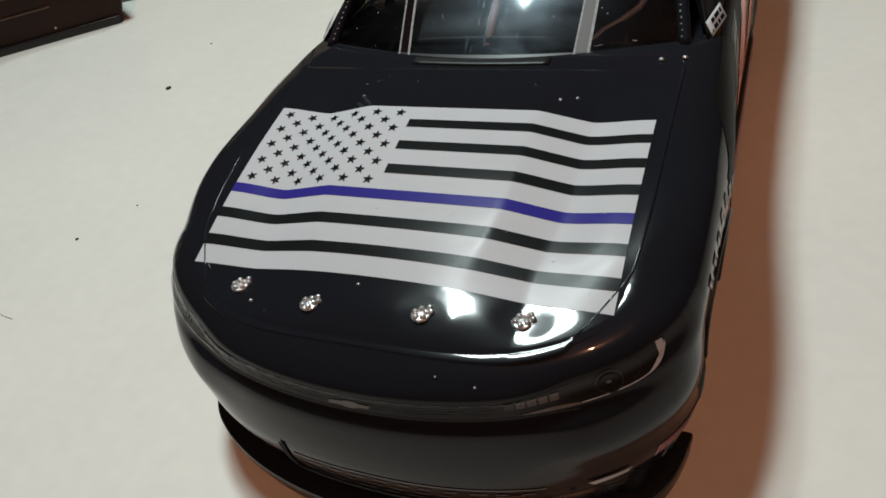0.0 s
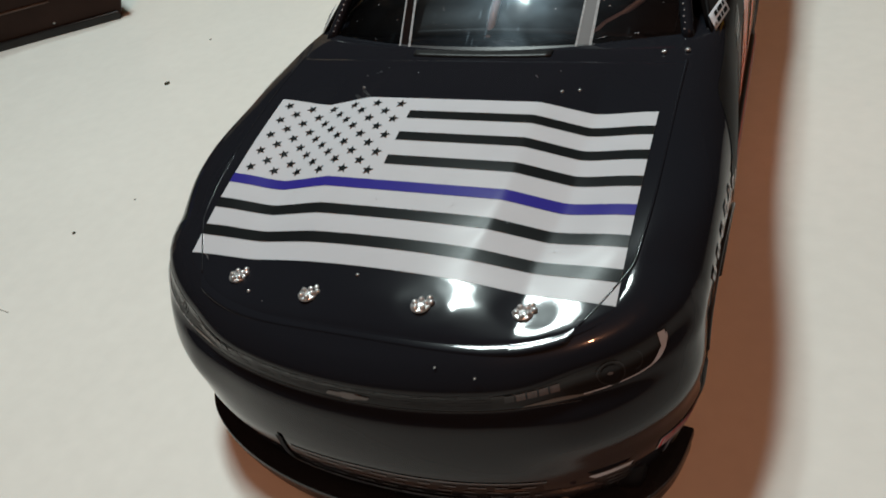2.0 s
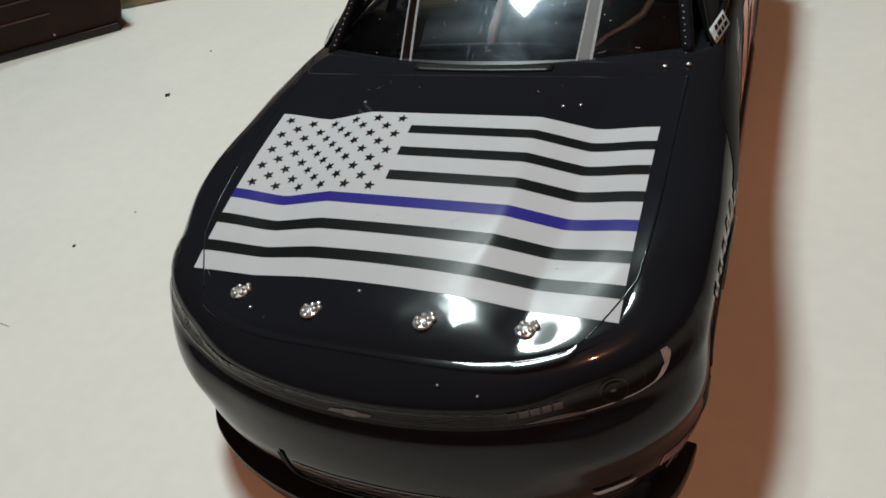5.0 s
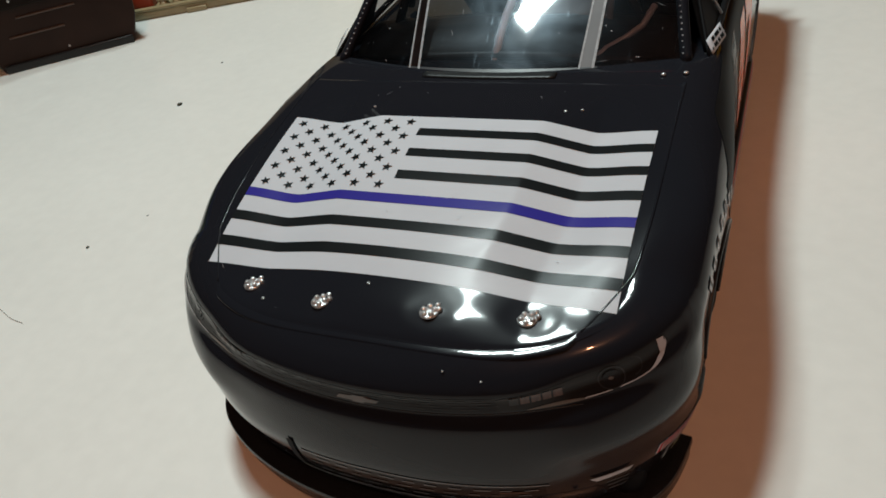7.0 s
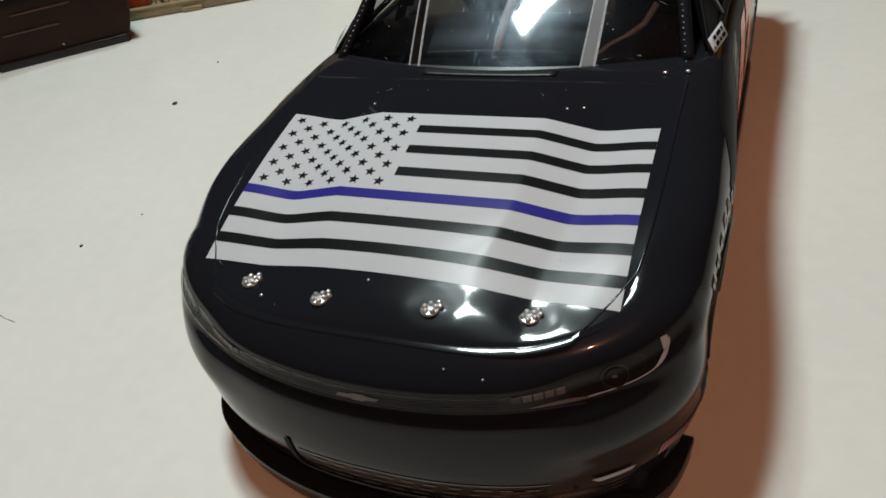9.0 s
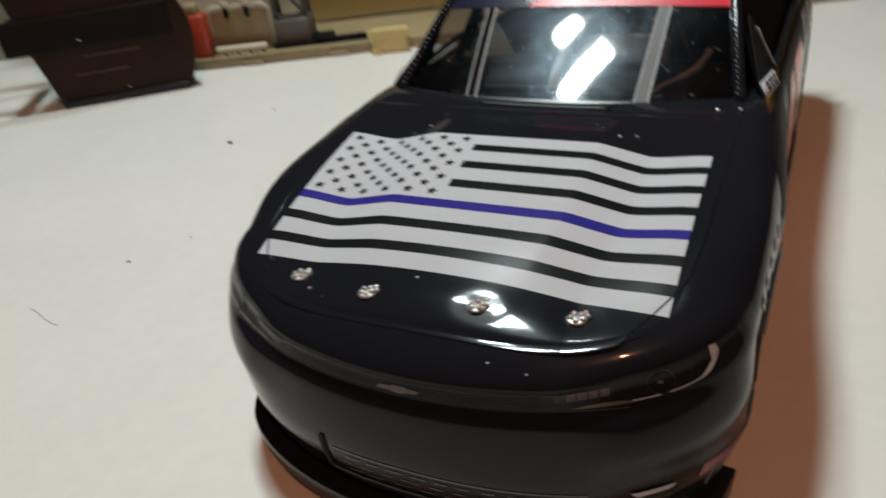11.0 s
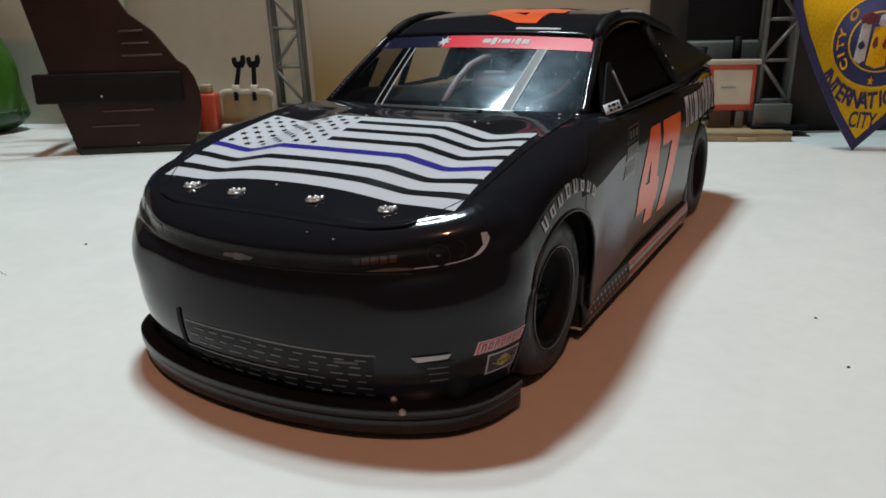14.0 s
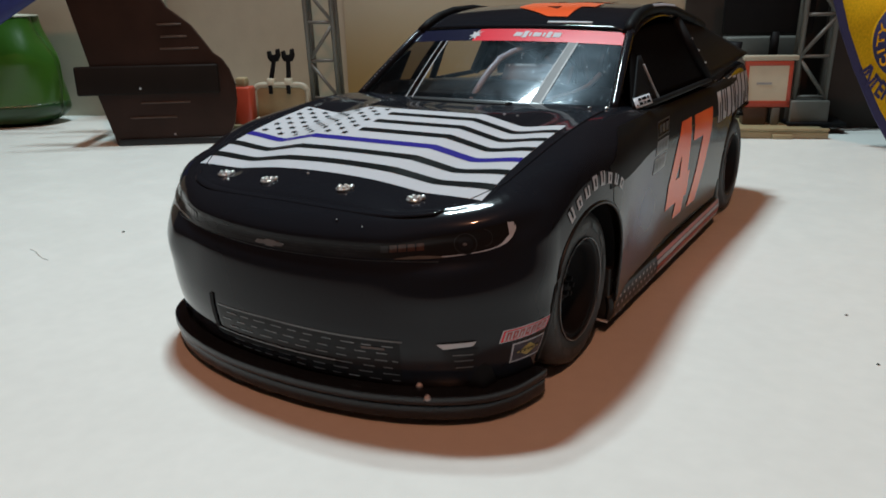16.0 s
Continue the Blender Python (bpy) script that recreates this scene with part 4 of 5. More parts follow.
def lamp(side):
    f = lambda off: (lambda s, z: shell(side * s, z, off))
    low = flow_of([(19, 27.6), (26, 27.8), (32, 28.15), (38, 28.8), (42, 29.7), (44, 30.8), (45.2, 32.2)])
    high = flow_of([(19, 29.5), (26, 30.3), (32, 31.3), (38, 32.1), (43, 32.8), (45.2, 33.0)])
    head = part("headlight", sheet(lambda q, v: f(0.06)(q, low(q) + (high(q) - low(q)) * v), lin(20, 45.2, 40), lin(0, 1, 8)), M_LENS, car, "printed dark headlight with a pale running light")
    part("running_light", sheet(lambda q, v: f(0.14)(q, low(q) + (0.14 + 0.5 * step(41, 43.5, q)) * v), lin(32, 45.0, 40), lin(0, 1, 4)), M_LETTER, head)
    part("light_tip", sheet(lambda q, v: f(0.15)(q, low(q) + (32.9 - low(q)) * v), lin(43.6, 44.7, 6), lin(0.1, 1, 8)), M_LETTER, head, "pale end of the running light")
    part("lower_sliver", sheet(lambda q, v: f(0.14)(q, low(q) - 0.1 + (0.05 + 0.42 * math.sin(math.pi * (q - 24) / 9)) * v), lin(24, 33, 20), lin(0, 1, 4)), M_SLIVER, head)
    for k in range(5):
        q0 = 21.8 + 1.5 * k
        part("amber_cell", sheet(lambda q, v: f(0.14)(q, 28.5 + 0.08 * (q - 22) + 1.15 * v), lin(q0, q0 + 1.25, 4), lin(0, 1, 4)), M_GRILLEDIM if k == 0 else M_AMBER, head)
    for cx, cz, big in ((36.0, 30.1, 1.0), (39.0, 30.9, 0.85)):
        ring = part("projector_ring", sheet(lambda a, q: f(0.16)(cx + big * q * math.cos(a), cz + 0.78 * big * q * math.sin(a)), lin(0, math.tau, 30) if big == 1 else lin(-1.4, 1.4, 16), lin(1.78, 2.0, 3)), M_GRILLEDIM, head)
        if big == 1:
            part("projector_lens", sheet(lambda a, q: f(0.2)(cx + q * math.cos(a), cz + 0.78 * q * math.sin(a)), lin(0, math.tau, 24), lin(0.02, 1.3, 4)), M_MESH, ring)
            part("projector_glint", sheet(lambda a, q: f(0.25)(cx - 0.1 + q * math.cos(a), cz - 0.1 + 0.5 * q * math.sin(a)), lin(0, math.tau, 12), lin(0.02, 0.4, 3)), M_BADGE, ring)
    part("nose_seam", tube([shell(side * k * 0.5, 26.8 + 0.02 * k * 0.5, 0.0) for k in range(64)], 0.08, 6), M_SATIN, car)


lamp(1)
lamp(-1)


# ---- wheels ----
def wheel(name, y, side):
    w = part(name, turned([(8.9, -1.2), (9.6, -0.2), (12.6, 0.0), (13.9, -0.5), (14.7, -2.0), (14.8, -4), (14.8, -9), (14.3, -11.6), (9, -12)], "x", 64, False), M_TYRE, car, "black racing tyre with a dark wheel")
    part("rim", turned([(0.0, -3.0), (2.2, -2.8), (2.6, -3.6), (6.6, -5.2), (7.9, -2.2), (8.3, -0.6), (8.9, -0.35), (9.2, -1.0), (8.9, -6)], "x", 48, False), M_RIM, w)
    for k in range(5):
        a = k * math.tau / 5
        b = turned([(0, -2.0), (0.5, -2.1), (0.55, -3.6)], "x", 8)
        bmesh.ops.translate(b, verts=b.verts[:], vec=(0, 1.5 * math.cos(a), 1.5 * math.sin(a)))
        part("lug_nut", b, M_RIM, w)
    part("rim_edge", tube([(0.05, 9.5 * math.cos(k * math.tau / 48), 9.5 * math.sin(k * math.tau / 48)) for k in range(48)], 0.14, 6, True), M_GRILLEINK, w)
    for k in range(14):
        if k % 7 < 4:
            a0 = k * math.tau / 14
            part("sidewall_mark", sheet(lambda u, v: (0.06 - 0.35 * max(v - 12.6, 0), v * math.cos(u), v * math.sin(u)), lin(a0, a0 + 0.3, 6), lin(11.2, 12.3, 3)), M_SIDEWALL, w)
    w.matrix_world = Matrix.Translation(Vector((side * 40.6, y, WHEEL_Z)) * MM) @ (Matrix.Identity(4) if side > 0 else Matrix.Rotation(math.pi, 4, "Z"))
    # dark well behind and the lip of the arch
    rear = y > 100
    part("wheel_well", sheet(lambda u, v: ((-0.9, -16, -16.5)[v], (ARCH + 0.3 if v < 2 else 0.1) * math.cos(u), (ARCH + 0.3 if v < 2 else 0.1) * math.sin(u)), lin(0.9 if (rear and side > 0) else -0.15, math.pi - 0.9 if (rear and side < 0) else math.pi + 0.15, 40), [0, 1, 2]), M_MATT, car).matrix_world = Matrix.Translation(Vector((side * 41.8, y, WHEEL_Z + 0.6)) * MM) @ (Matrix.Identity(4) if side > 0 else Matrix.Rotation(math.pi, 4, "Z"))
    way = ([] if rear else [(y + ARCH, z) for z in lin(7, WHEEL_Z, 6)]) + [(y + ARCH * math.cos(a), WHEEL_Z + ARCH * math.sin(a)) for a in lin(1.3 if rear else 0.05, math.pi - 0.05, 30)] + [(y - ARCH, z) for z in lin(WHEEL_Z, 7, 6)]
    arc = [shell(side * s_of(yy), zz, 0.0) for yy, zz in way]
    part("arch_lip", tube(arc, 0.35, 6), M_SATIN, car)


for wy in WHEEL_Y:
    for sd in (1, -1):
        wheel("wheel", wy, sd)

part("chassis", box(-36, 36, 24, 206, 4.0, 12, 2), M_MATT, car)


# ---- sides: printed and toned panels, numbers, stickers, skirts ----
def on_side(side, off):
    return lambda y, z: shell(side * s_of(y), z, off)


def side_prints(side):
    f = lambda off: on_side(side, off)
    def wrap_panel(u, v):
        z = 8.2 + v * 28.6
        gap = lambda m: math.sqrt(max((ARCH + m) ** 2 - max(z - WHEEL_Z, 0) ** 2, 0))
        y0, y1 = WHEEL_Y[0] + max(gap(0.5), 8), WHEEL_Y[1] - max(gap(0.5), 8)
        return f(0.08)(y0 + (y1 - y0) * u, z)
    part("grey_side_wrap", sheet(wrap_panel, lin(0, 1, 60), lin(0, 1, 30)), M_GREYWRAP, car, "grey printed wrap along the door, dark reflection painted at its top")
    # Matt band stands in for dark surroundings mirrored in the upper side.
    low = lambda y: 32.4 + 1.6 * step(64, 92, y) - 1.4 * step(125, 160, y)
    high = lambda y: 36.6 + 5.0 * step(58, 72, y)

    def upper_band(u, v):
        y = 58 + 126 * u
        return f(0.12)(y, low(y) + (high(y) - low(y)) * v)
    part("dark_reflection_band", sheet(upper_band, lin(0, 1, 60), lin(0, 1, 14)), M_LOWSHEEN, car, "matt black band put in for the dark reflection above the door")
    bm = digits_47(0, 0, 18.0, 2.0, 22.9, 0.31)
    for v in bm.verts:
        v.co = Vector((100.5 + v.co.x, 13.3 + v.co.y, 0))
        if side < 0:
            v.co.x = 233.0 - v.co.x
    part("door_number", wrap(bm, f(0.24), 5, True), M_ORANGE, car, "large orange racing number on the door")
    # stacked grey contingency decals ahead of the number
    for z0, z1 in ((35.6, 38.9), (32.2, 35.0), (28.6, 31.6)):
        lean = lambda off: (lambda y, z: f(off)(88.5 + y + 0.72 * (z - 28.6), z))
        box_ = part("door_decal", wrap(rect(0, 10.5, z0, z1, 8, 4), lean(0.16)), M_DIMINK if z0 > 35 else M_GREYINK, car, "small grey printed sponsor decal")
        part("decal_inset", wrap(rect(0.5, 10.0, z0 + 0.3, z1 - 0.3, 8, 4), lean(0.22)), M_PRINTBLACK if z0 > 35 else M_DECAL, box_)
        for k in range(3):
            part("decal_bar", wrap(rect(1.4 + 2.8 * k, 3.4 + 2.8 * k, z0 + 0.8, z1 - 0.8, 3, 3), lean(0.28)), M_DIMINK, box_)
    # white tyre-maker marks round the front arch
    for k in range(8):
        a = math.radians(123 - 9.3 * k)
        w = 0.044
        big = 1.0 if k in (0, 3, 4) else 0.8
        bar = part("arch_letter_bar", sheet(lambda u, v: f(0.15)(WHEEL_Y[0] + 1 + v * math.cos(u), WHEEL_Z + v * math.sin(u)), lin(a - w, a + w, 4), lin(18.6 + 0.16 * k, 18.6 + 0.16 * k + 2.5 * big, 4)), M_LETTER, car)
        mid = (18.6 + 0.16 * k, 2.5 * big)
        part("letter_slit", sheet(lambda u, v: f(0.21)(WHEEL_Y[0] + 1 + v * math.cos(u), WHEEL_Z + v * math.sin(u)), lin(a - 0.3 * w, a + 0.3 * w, 3), lin(mid[0] + 0.22 * mid[1], mid[0] + (0.8 if k % 2 else 1.0) * mid[1], 4)), M_PRINTBLACK, bar)
    # quarter panel lettering bars
    for k in range(8):
        y0 = 150.5 + k * 5.2
        edge = lambda q: (lambda yy, zz: f(q)(yy, min(zz, 42.6)))
        bar = part("quarter_letter_bar", wrap(flat_poly([(y0, 31.0 + 0.2 * k), (y0 + 3.6, 31.2 + 0.2 * k), (y0 + 6.2, 41.8), (y0 + 2.2, 41.6)]), edge(0.22), 3), M_LETTER, car)
        if k % 3 != 2:
            part("letter_slit", wrap(flat_poly([(y0 + 2.0, 33.4), (y0 + 3.0, 33.4), (y0 + 4.3, 39.6), (y0 + 3.3, 39.6)] if k % 2 else [(y0 + 1.2, 31.3), (y0 + 2.2, 31.3), (y0 + 3.6, 36.2), (y0 + 2.6, 36.2)]), edge(0.3), 2), M_PRINTBLACK, bar)
    # the two stickers at the bumper corner
    tilt = lambda off: (lambda q, z: shell(side * (q + 0.25 * (z - 14)), z + 0.035 * (q - 41), off))
    red = part("bumper_sticker", wrap(rect(41.0, 51.0, 13.8, 16.1, 10, 4), tilt(0.1)), M_WHITE, car, "red and white bumper sticker with a wordmark")
    part("sticker_red", wrap(rect(41.2, 50.8, 13.95, 15.95, 10, 4), tilt(0.15)), M_RED, red)
    part("sticker_plate", wrap(rect(41.6, 50.4, 14.15, 15.75, 10, 4), tilt(0.2)), M_LETTER, red)
    for k in range(7):
        part("sticker_bar", wrap(rect(41.9 + 1.2 * k, 42.8 + 1.2 * k, 14.3, 15.6, 2, 3), tilt(0.25)), M_REDINK, red)
        part("bar_slit", wrap(rect(42.2 + 1.2 * k, 42.45 + 1.2 * k, 14.7 if k % 2 else 14.3, 15.3, 2, 3), tilt(0.3)), M_LETTER, red)
    blue = part("bumper_sticker", wrap(rect(43.6, 51.0, 9.3, 13.2, 8, 6), on_shell_side(side, 0.1)), M_LETTER, car, "framed dark blue bumper sticker with a yellow diamond")
    part("sticker_field", wrap(rect(43.9, 50.7, 9.6, 12.9, 8, 6), on_shell_side(side, 0.15)), M_NAVYPRINT, blue)
    part("sticker_diamond", wrap(flat_poly([(45.0, 11.2), (47.3, 10.0), (49.6, 11.2), (47.3, 12.5)]), on_shell_side(side, 0.2)), M_YELLOWINK, blue)
    part("diamond_bar", wrap(rect(44.6, 50.0, 11.0, 11.5, 6, 2), on_shell_side(side, 0.25)), M_NAVYPRINT, blue)
    for k in range(6):
        part("sticker_bar", wrap(rect(44.7 + 0.9 * k, 45.3 + 0.9 * k, 11.1, 11.4, 2, 2), on_shell_side(side, 0.3)), M_YELLOWINK, blue)
    # side skirt with stars and stripes
    skirt = part("side_skirt", sheet(lambda u, v: (side * (40.9 + 0.5 * math.sin(math.pi * v)), 66.5 + 92 * u, 2.6 + 5.6 * v), lin(0, 1, 30), lin(0, 1, 8), 1.0), M_SATIN, car, "black side skirt printed with stars and red and white stripes")
    for k in range(11):
        for r in range(3):
            y0 = 69 + k * 2.5 + (r % 2) * 1.2
            part("skirt_star", flat_disc(side * 41.6, y0, 3.7 + r * 1.6, 0.56, side), M_LETTER, skirt)
    for r, m in enumerate((M_LETTER, M_CANRED, M_LETTER, M_CANRED)):
        part("skirt_stripe", sheet(lambda u, v: (side * (41.1 + 0.5 * math.sin(math.pi * (v - 2.6) / 5.6)), 97 + 60 * u, v), lin(0, 1, 20), lin(3.1 + 1.2 * r, 4.1 + 1.2 * r, 3)), m, skirt)
    for y0, y1 in ((66.5, 69.0), (155.6, 158.4)):
        part("skirt_end_plate", box(min(side * 30, side * 40.8), max(side * 30, side * 40.8), y0, y1, 2.6, 14, 0.3), M_SATIN, skirt)
    part("skirt_end", box(min(side * 38, side * 41), max(side * 38, side * 41), 65.8, 66.4, 2.7, 3.1, 0.1), M_WHITE, skirt)
    # pillar sticker
    lay = lambda off: (lambda u, v: (side * (37.3 + 0.14 * u - 0.5 * v + off), 88.0 + 0.58 * u + 0.55 * v, 42.75 + 0.05 * u + 0.68 * v + 0.5 * off))
    tag = part("pillar_sticker", sheet(lay(0), lin(0, 10.8, 6), lin(0, 2.7, 4), 0.1), M_WHITE, car, "white sticker with two lines of black print")
    for row, words in ((1.55, (1.8, 3.0, 1.2)), (0.4, (2.4, 1.4, 2.4))):
        u = 2.4
        for w in words:
            part("sticker_bar", sheet(lay(0.1), lin(u, u + w, 4), lin(row, row + 0.75, 3)), M_PRINTBLACK, tag)
            u += w + 0.5
    part("sticker_dot", sheet(lay(0.1), lin(0.8, 1.4, 3), lin(0.4, 0.9, 3)), M_PRINTBLACK, tag)


def on_shell_side(side, off):
    return lambda s, z: shell(side * s, z, off)


def flat_disc(x, y, z, r, side):
    bm = bmesh.new()
    bm.faces.new([bm.verts.new((x, y + r * math.sin(k * math.tau / 10) * (1 if k % 2 == 0 else 0.45), z + r * math.cos(k * math.tau / 10) * (1 if k % 2 == 0 else 0.45))) for k in range(10)])
    bmesh.ops.triangulate(bm, faces=bm.faces[:])
    return bm


side_prints(1)
side_prints(-1)

# ---- things behind the car, along the wall ----
BACK = (-211.0, 210.0, 0.0)
BACK_TURN = 22.7


def back_thing(name, label, category, group=""):
    return tagged(empty(name, BACK, BACK_TURN), label, category, group)


def structure_back():
    wall = part("wall_back", box(-420, 420, 62, 70, 0, 125, 0), M_WALL, smooth=False)
    wall.matrix_world = pose(BACK[0] * MM, BACK[1] * MM, 0, 0, 0, BACK_TURN)
    tagged(wall, "beige grey painted wall behind the table", "wall", kind="structure")


structure_back()

base = back_thing("display_base", "tan plastic base strip along the wall, scuffed", "base")
part("base_plate", box(-8, 287, 0, 50, 0, 3.6, 0.5), M_TAN, base)
part("base_lip", box(-8, 287, -0.6, 2.2, 3.6, 4.8, 0.3), M_TAN, base)
for u in (20, 60, 112, 262):
    part("base_foot", box(u, u + 9, -1.4, 4, 0.0, 2.2, 0.4), M_TAN, base)

card = tagged(empty("backdrop", BACK, BACK_TURN), "mustard yellow backdrop card, beige towards the top", "card", kind="structure")
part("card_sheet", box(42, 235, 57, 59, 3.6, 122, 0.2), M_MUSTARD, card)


def truss_tower(u, v, lean, foot_w, label):
    t = back_thing("truss_tower", label, "tower", "trusses")
    part("foot_block", box(u - foot_w / 2, u + foot_w / 2, v - 6, v + 8, 3.6, 15.5, 0.6), M_GREYP, t)
    part("foot_slab", box(u - foot_w / 2 - 1, u + foot_w / 2 + 8, v - 8, v + 9, 3.6, 5.4, 0.4), M_MATT, t)
    for x in (-7, 7):
        for y in (-2, 5):
            part("upright", tube([(u + x, v + y, 15), (u + x + lean * 120, v + y, 135)], 1.25, 8), M_GREYP, t)
    for k in range(6):
        z0, z1 = 17 + k * 19, 35 + k * 19
        a, b = (-7, 7) if k % 2 else (7, -7)
        part("diagonal", tube([(u + a + lean * (z0 - 15), v - 2, z0), (u + b + lean * (z1 - 15), v - 2, z1)], 0.95, 8), M_GREYP, t)
        part("crosspiece", tube([(u - 7 + lean * (z0 - 15), v - 2, z0), (u + 7 + lean * (z0 - 15), v - 2, z0)], 0.85, 8), M_GREYP, t)
    return t


truss_tower(42, 17, -0.03, 17, "grey plastic lattice tower on a block foot")
truss_tower(282, 22, 0.025, 17.5, "grey plastic lattice tower leaning on a block foot")


def can():
    c = back_thing("oil_can", "small red can with a checkered band and tan cap", "can")
    part("can_body", box(-5.0, 5.0, 3, 11, 3.6, 24, 1.2), M_CANRED, c)
    part("cap", box(-3.0, 2.6, 4, 9, 24, 28.5, 0.8), M_TAN, c)
    for i in range(2):
        for k in range(8):
            part("check", box(-9.6 + i * 1.7, -7.9 + i * 1.7, 3.2, 4.4, 5 + k * 2.1, 7.1 + k * 2.1, 0), M_PAPER if (i + k) % 2 else M_MATT, c, smooth=False)
    part("check_board", box(-9.8, -6.1, 4.45, 9, 3.6, 22.5, 0.3), M_MATT, c)


can()


def tool_rack():
    r = back_thing("tool_rack", "beige plastic arch rack holding two black wrenches", "rack")
    pts = [(4, 12, 4)] + [(4 + 4 - 4 * math.cos(a), 12, 20 + 4 * math.sin(a)) for a in lin(0, math.pi / 2, 6)] + [(29 + 4 * math.sin(a), 12, 20 + 4 * math.cos(a)) for a in lin(0, math.pi / 2, 6)] + [(33, 12, 4)]
    part("arch", tube(pts, 1.5, 10), M_BEIGE, r)
    part("arch_panel", box(5, 32, 11.6, 12.4, 4, 23, 0.2), M_TAN, r)
    part("white_foot", box(7, 31, 3, 7, 5.6, 8.2, 0.6), M_PAPER, r)
    for k in range(4):
        b = turned([(0, 2.4), (1.6, 2.0), (2.2, 0.8), (2.3, 0)], "z", 14)
        bmesh.ops.translate(b, verts=b.verts[:], vec=(9.5 + 6 * k, 4.6, 3.6))
        part("foot_stud", b, M_TAN, r)
    for u, jaw in ((13.5, 2.6), (23.2, 0.6)):
        w = back_thing("toy_wrench", "small black toy wrench standing in a white clip", "wrench", "wrenches")
        q = u + jaw
        part("shaft", prism([(u - 1.2, 26), (u + 1.2, 26), (q + 1.0, 37), (q - 1.0, 37)], 1.6, 0.3), M_MATT, w).location = (0, 0.0112, 0)
        part("jaw", prism([(q - 2.0, 36), (q + 2.2, 36), (q + 3.6, 39), (q + 3.2, 42.5), (q + 1.4, 42), (q + 1.2, 39.6), (q - 1.0, 39.2), (q - 1.6, 41.5), (q - 3.4, 41), (q - 3.2, 38)], 2.0, 0.3), M_MATT, w).location = (0, 0.011, 0)
        part("clip", box(u - 2, u + 2, 10.5, 13.8, 23.5, 27.5, 0.5), M_PAPER, w)
        part("handle_end", box(u - 1, u + 1, 9.8, 11.4, 19.5, 24, 0.4), M_MATT, w)


tool_rack()

rod = back_thing("dark_rod", "dark plastic rod lying on the tan base", "rod")
part("rod_body", tube([(53, 5, 6.4), (77, 5, 6.4)], 1.7, 12), M_MATT, rod)
part("rod_tip", tube([(77, 5, 6.4), (82, 5, 6.4)], 0.9, 10), M_TAN, rod)
blk = back_thing("yellow_block", "pale yellow plastic block in front of the base", "block")
part("block_body", box(80, 96, -5, 4, 0, 9.5, 0.8), M_PALEY, blk)
part("block_flange", box(79, 97.5, -5.8, -4.4, 6.8, 10.8, 0.4), M_PALEY, blk)
part("block_foot", box(80, 84, -6.6, -4.5, 0, 2.4, 0.3), M_PALEY, blk)


def right_group():
    s = back_thing("picture_stand", "small red framed cream picture on a brown foot", "picture frame")
    part("picture_frame", join(box(251, 273, 18, 20.5, 31.8, 34.0, 0.3), box(251, 273, 18, 20.5, 12.2, 15.2, 0.3), box(251, 253, 18, 20.5, 13, 33, 0.3), box(271.2, 273, 18, 20.5, 13, 33, 0.3)), M_CANRED, s)
    part("picture_sheet", box(253, 271.2, 18.6, 20, 15.2, 31.8, 0), M_PAPER, s, smooth=False)
    part("picture_mark", box(257, 264, 18.4, 18.6, 23, 24, 0), M_GREYINK, s, smooth=False)
    part("picture_foot", box(252, 263, 18, 26, 3.6, 12.2, 0.6), M_SHELF, s)
    part("picture_stem", box(265, 269, 18, 23, 3.6, 12.2, 0.6), M_GREYP, s)
    part("frame_top", box(250, 275, 18, 22, 34.2, 36.6, 0.4), M_BEIGE, s)
    d = back_thing("toy_screen", "black toy screen on a short black stem", "screen")
    part("screen_panel", box(241, 283, 30, 33, 46, 84, 0.8), M_MATT, d)
    part("stem", tube([(266, 31.5, 34), (266, 31.5, 47)], 2.2, 10), M_MATT, d)
    part("stem_foot", box(256, 276, 26, 38, 3.6, 34, 0.8), M_GREYP, d)
    b = back_thing("grey_block", "grey plastic block beside the leaning tower", "block")
    part("block_body", box(245, 283, 40, 52, 3.6, 44, 0.8), M_GREYP, b)
    k = back_thing("dark_board", "dark grey board leaning by the wall", "board")
    part("board_sheet", box(290, 430, 32, 36, 0, 128, 0.6), M_BOARD, k)
    q = back_thing("dark_screen_board", "dark brown board standing behind the toy screen", "board")
    part("board_sheet", box(226, 300, 53, 56, 3.6, 126, 0.6), M_BOARD, q)


right_group()


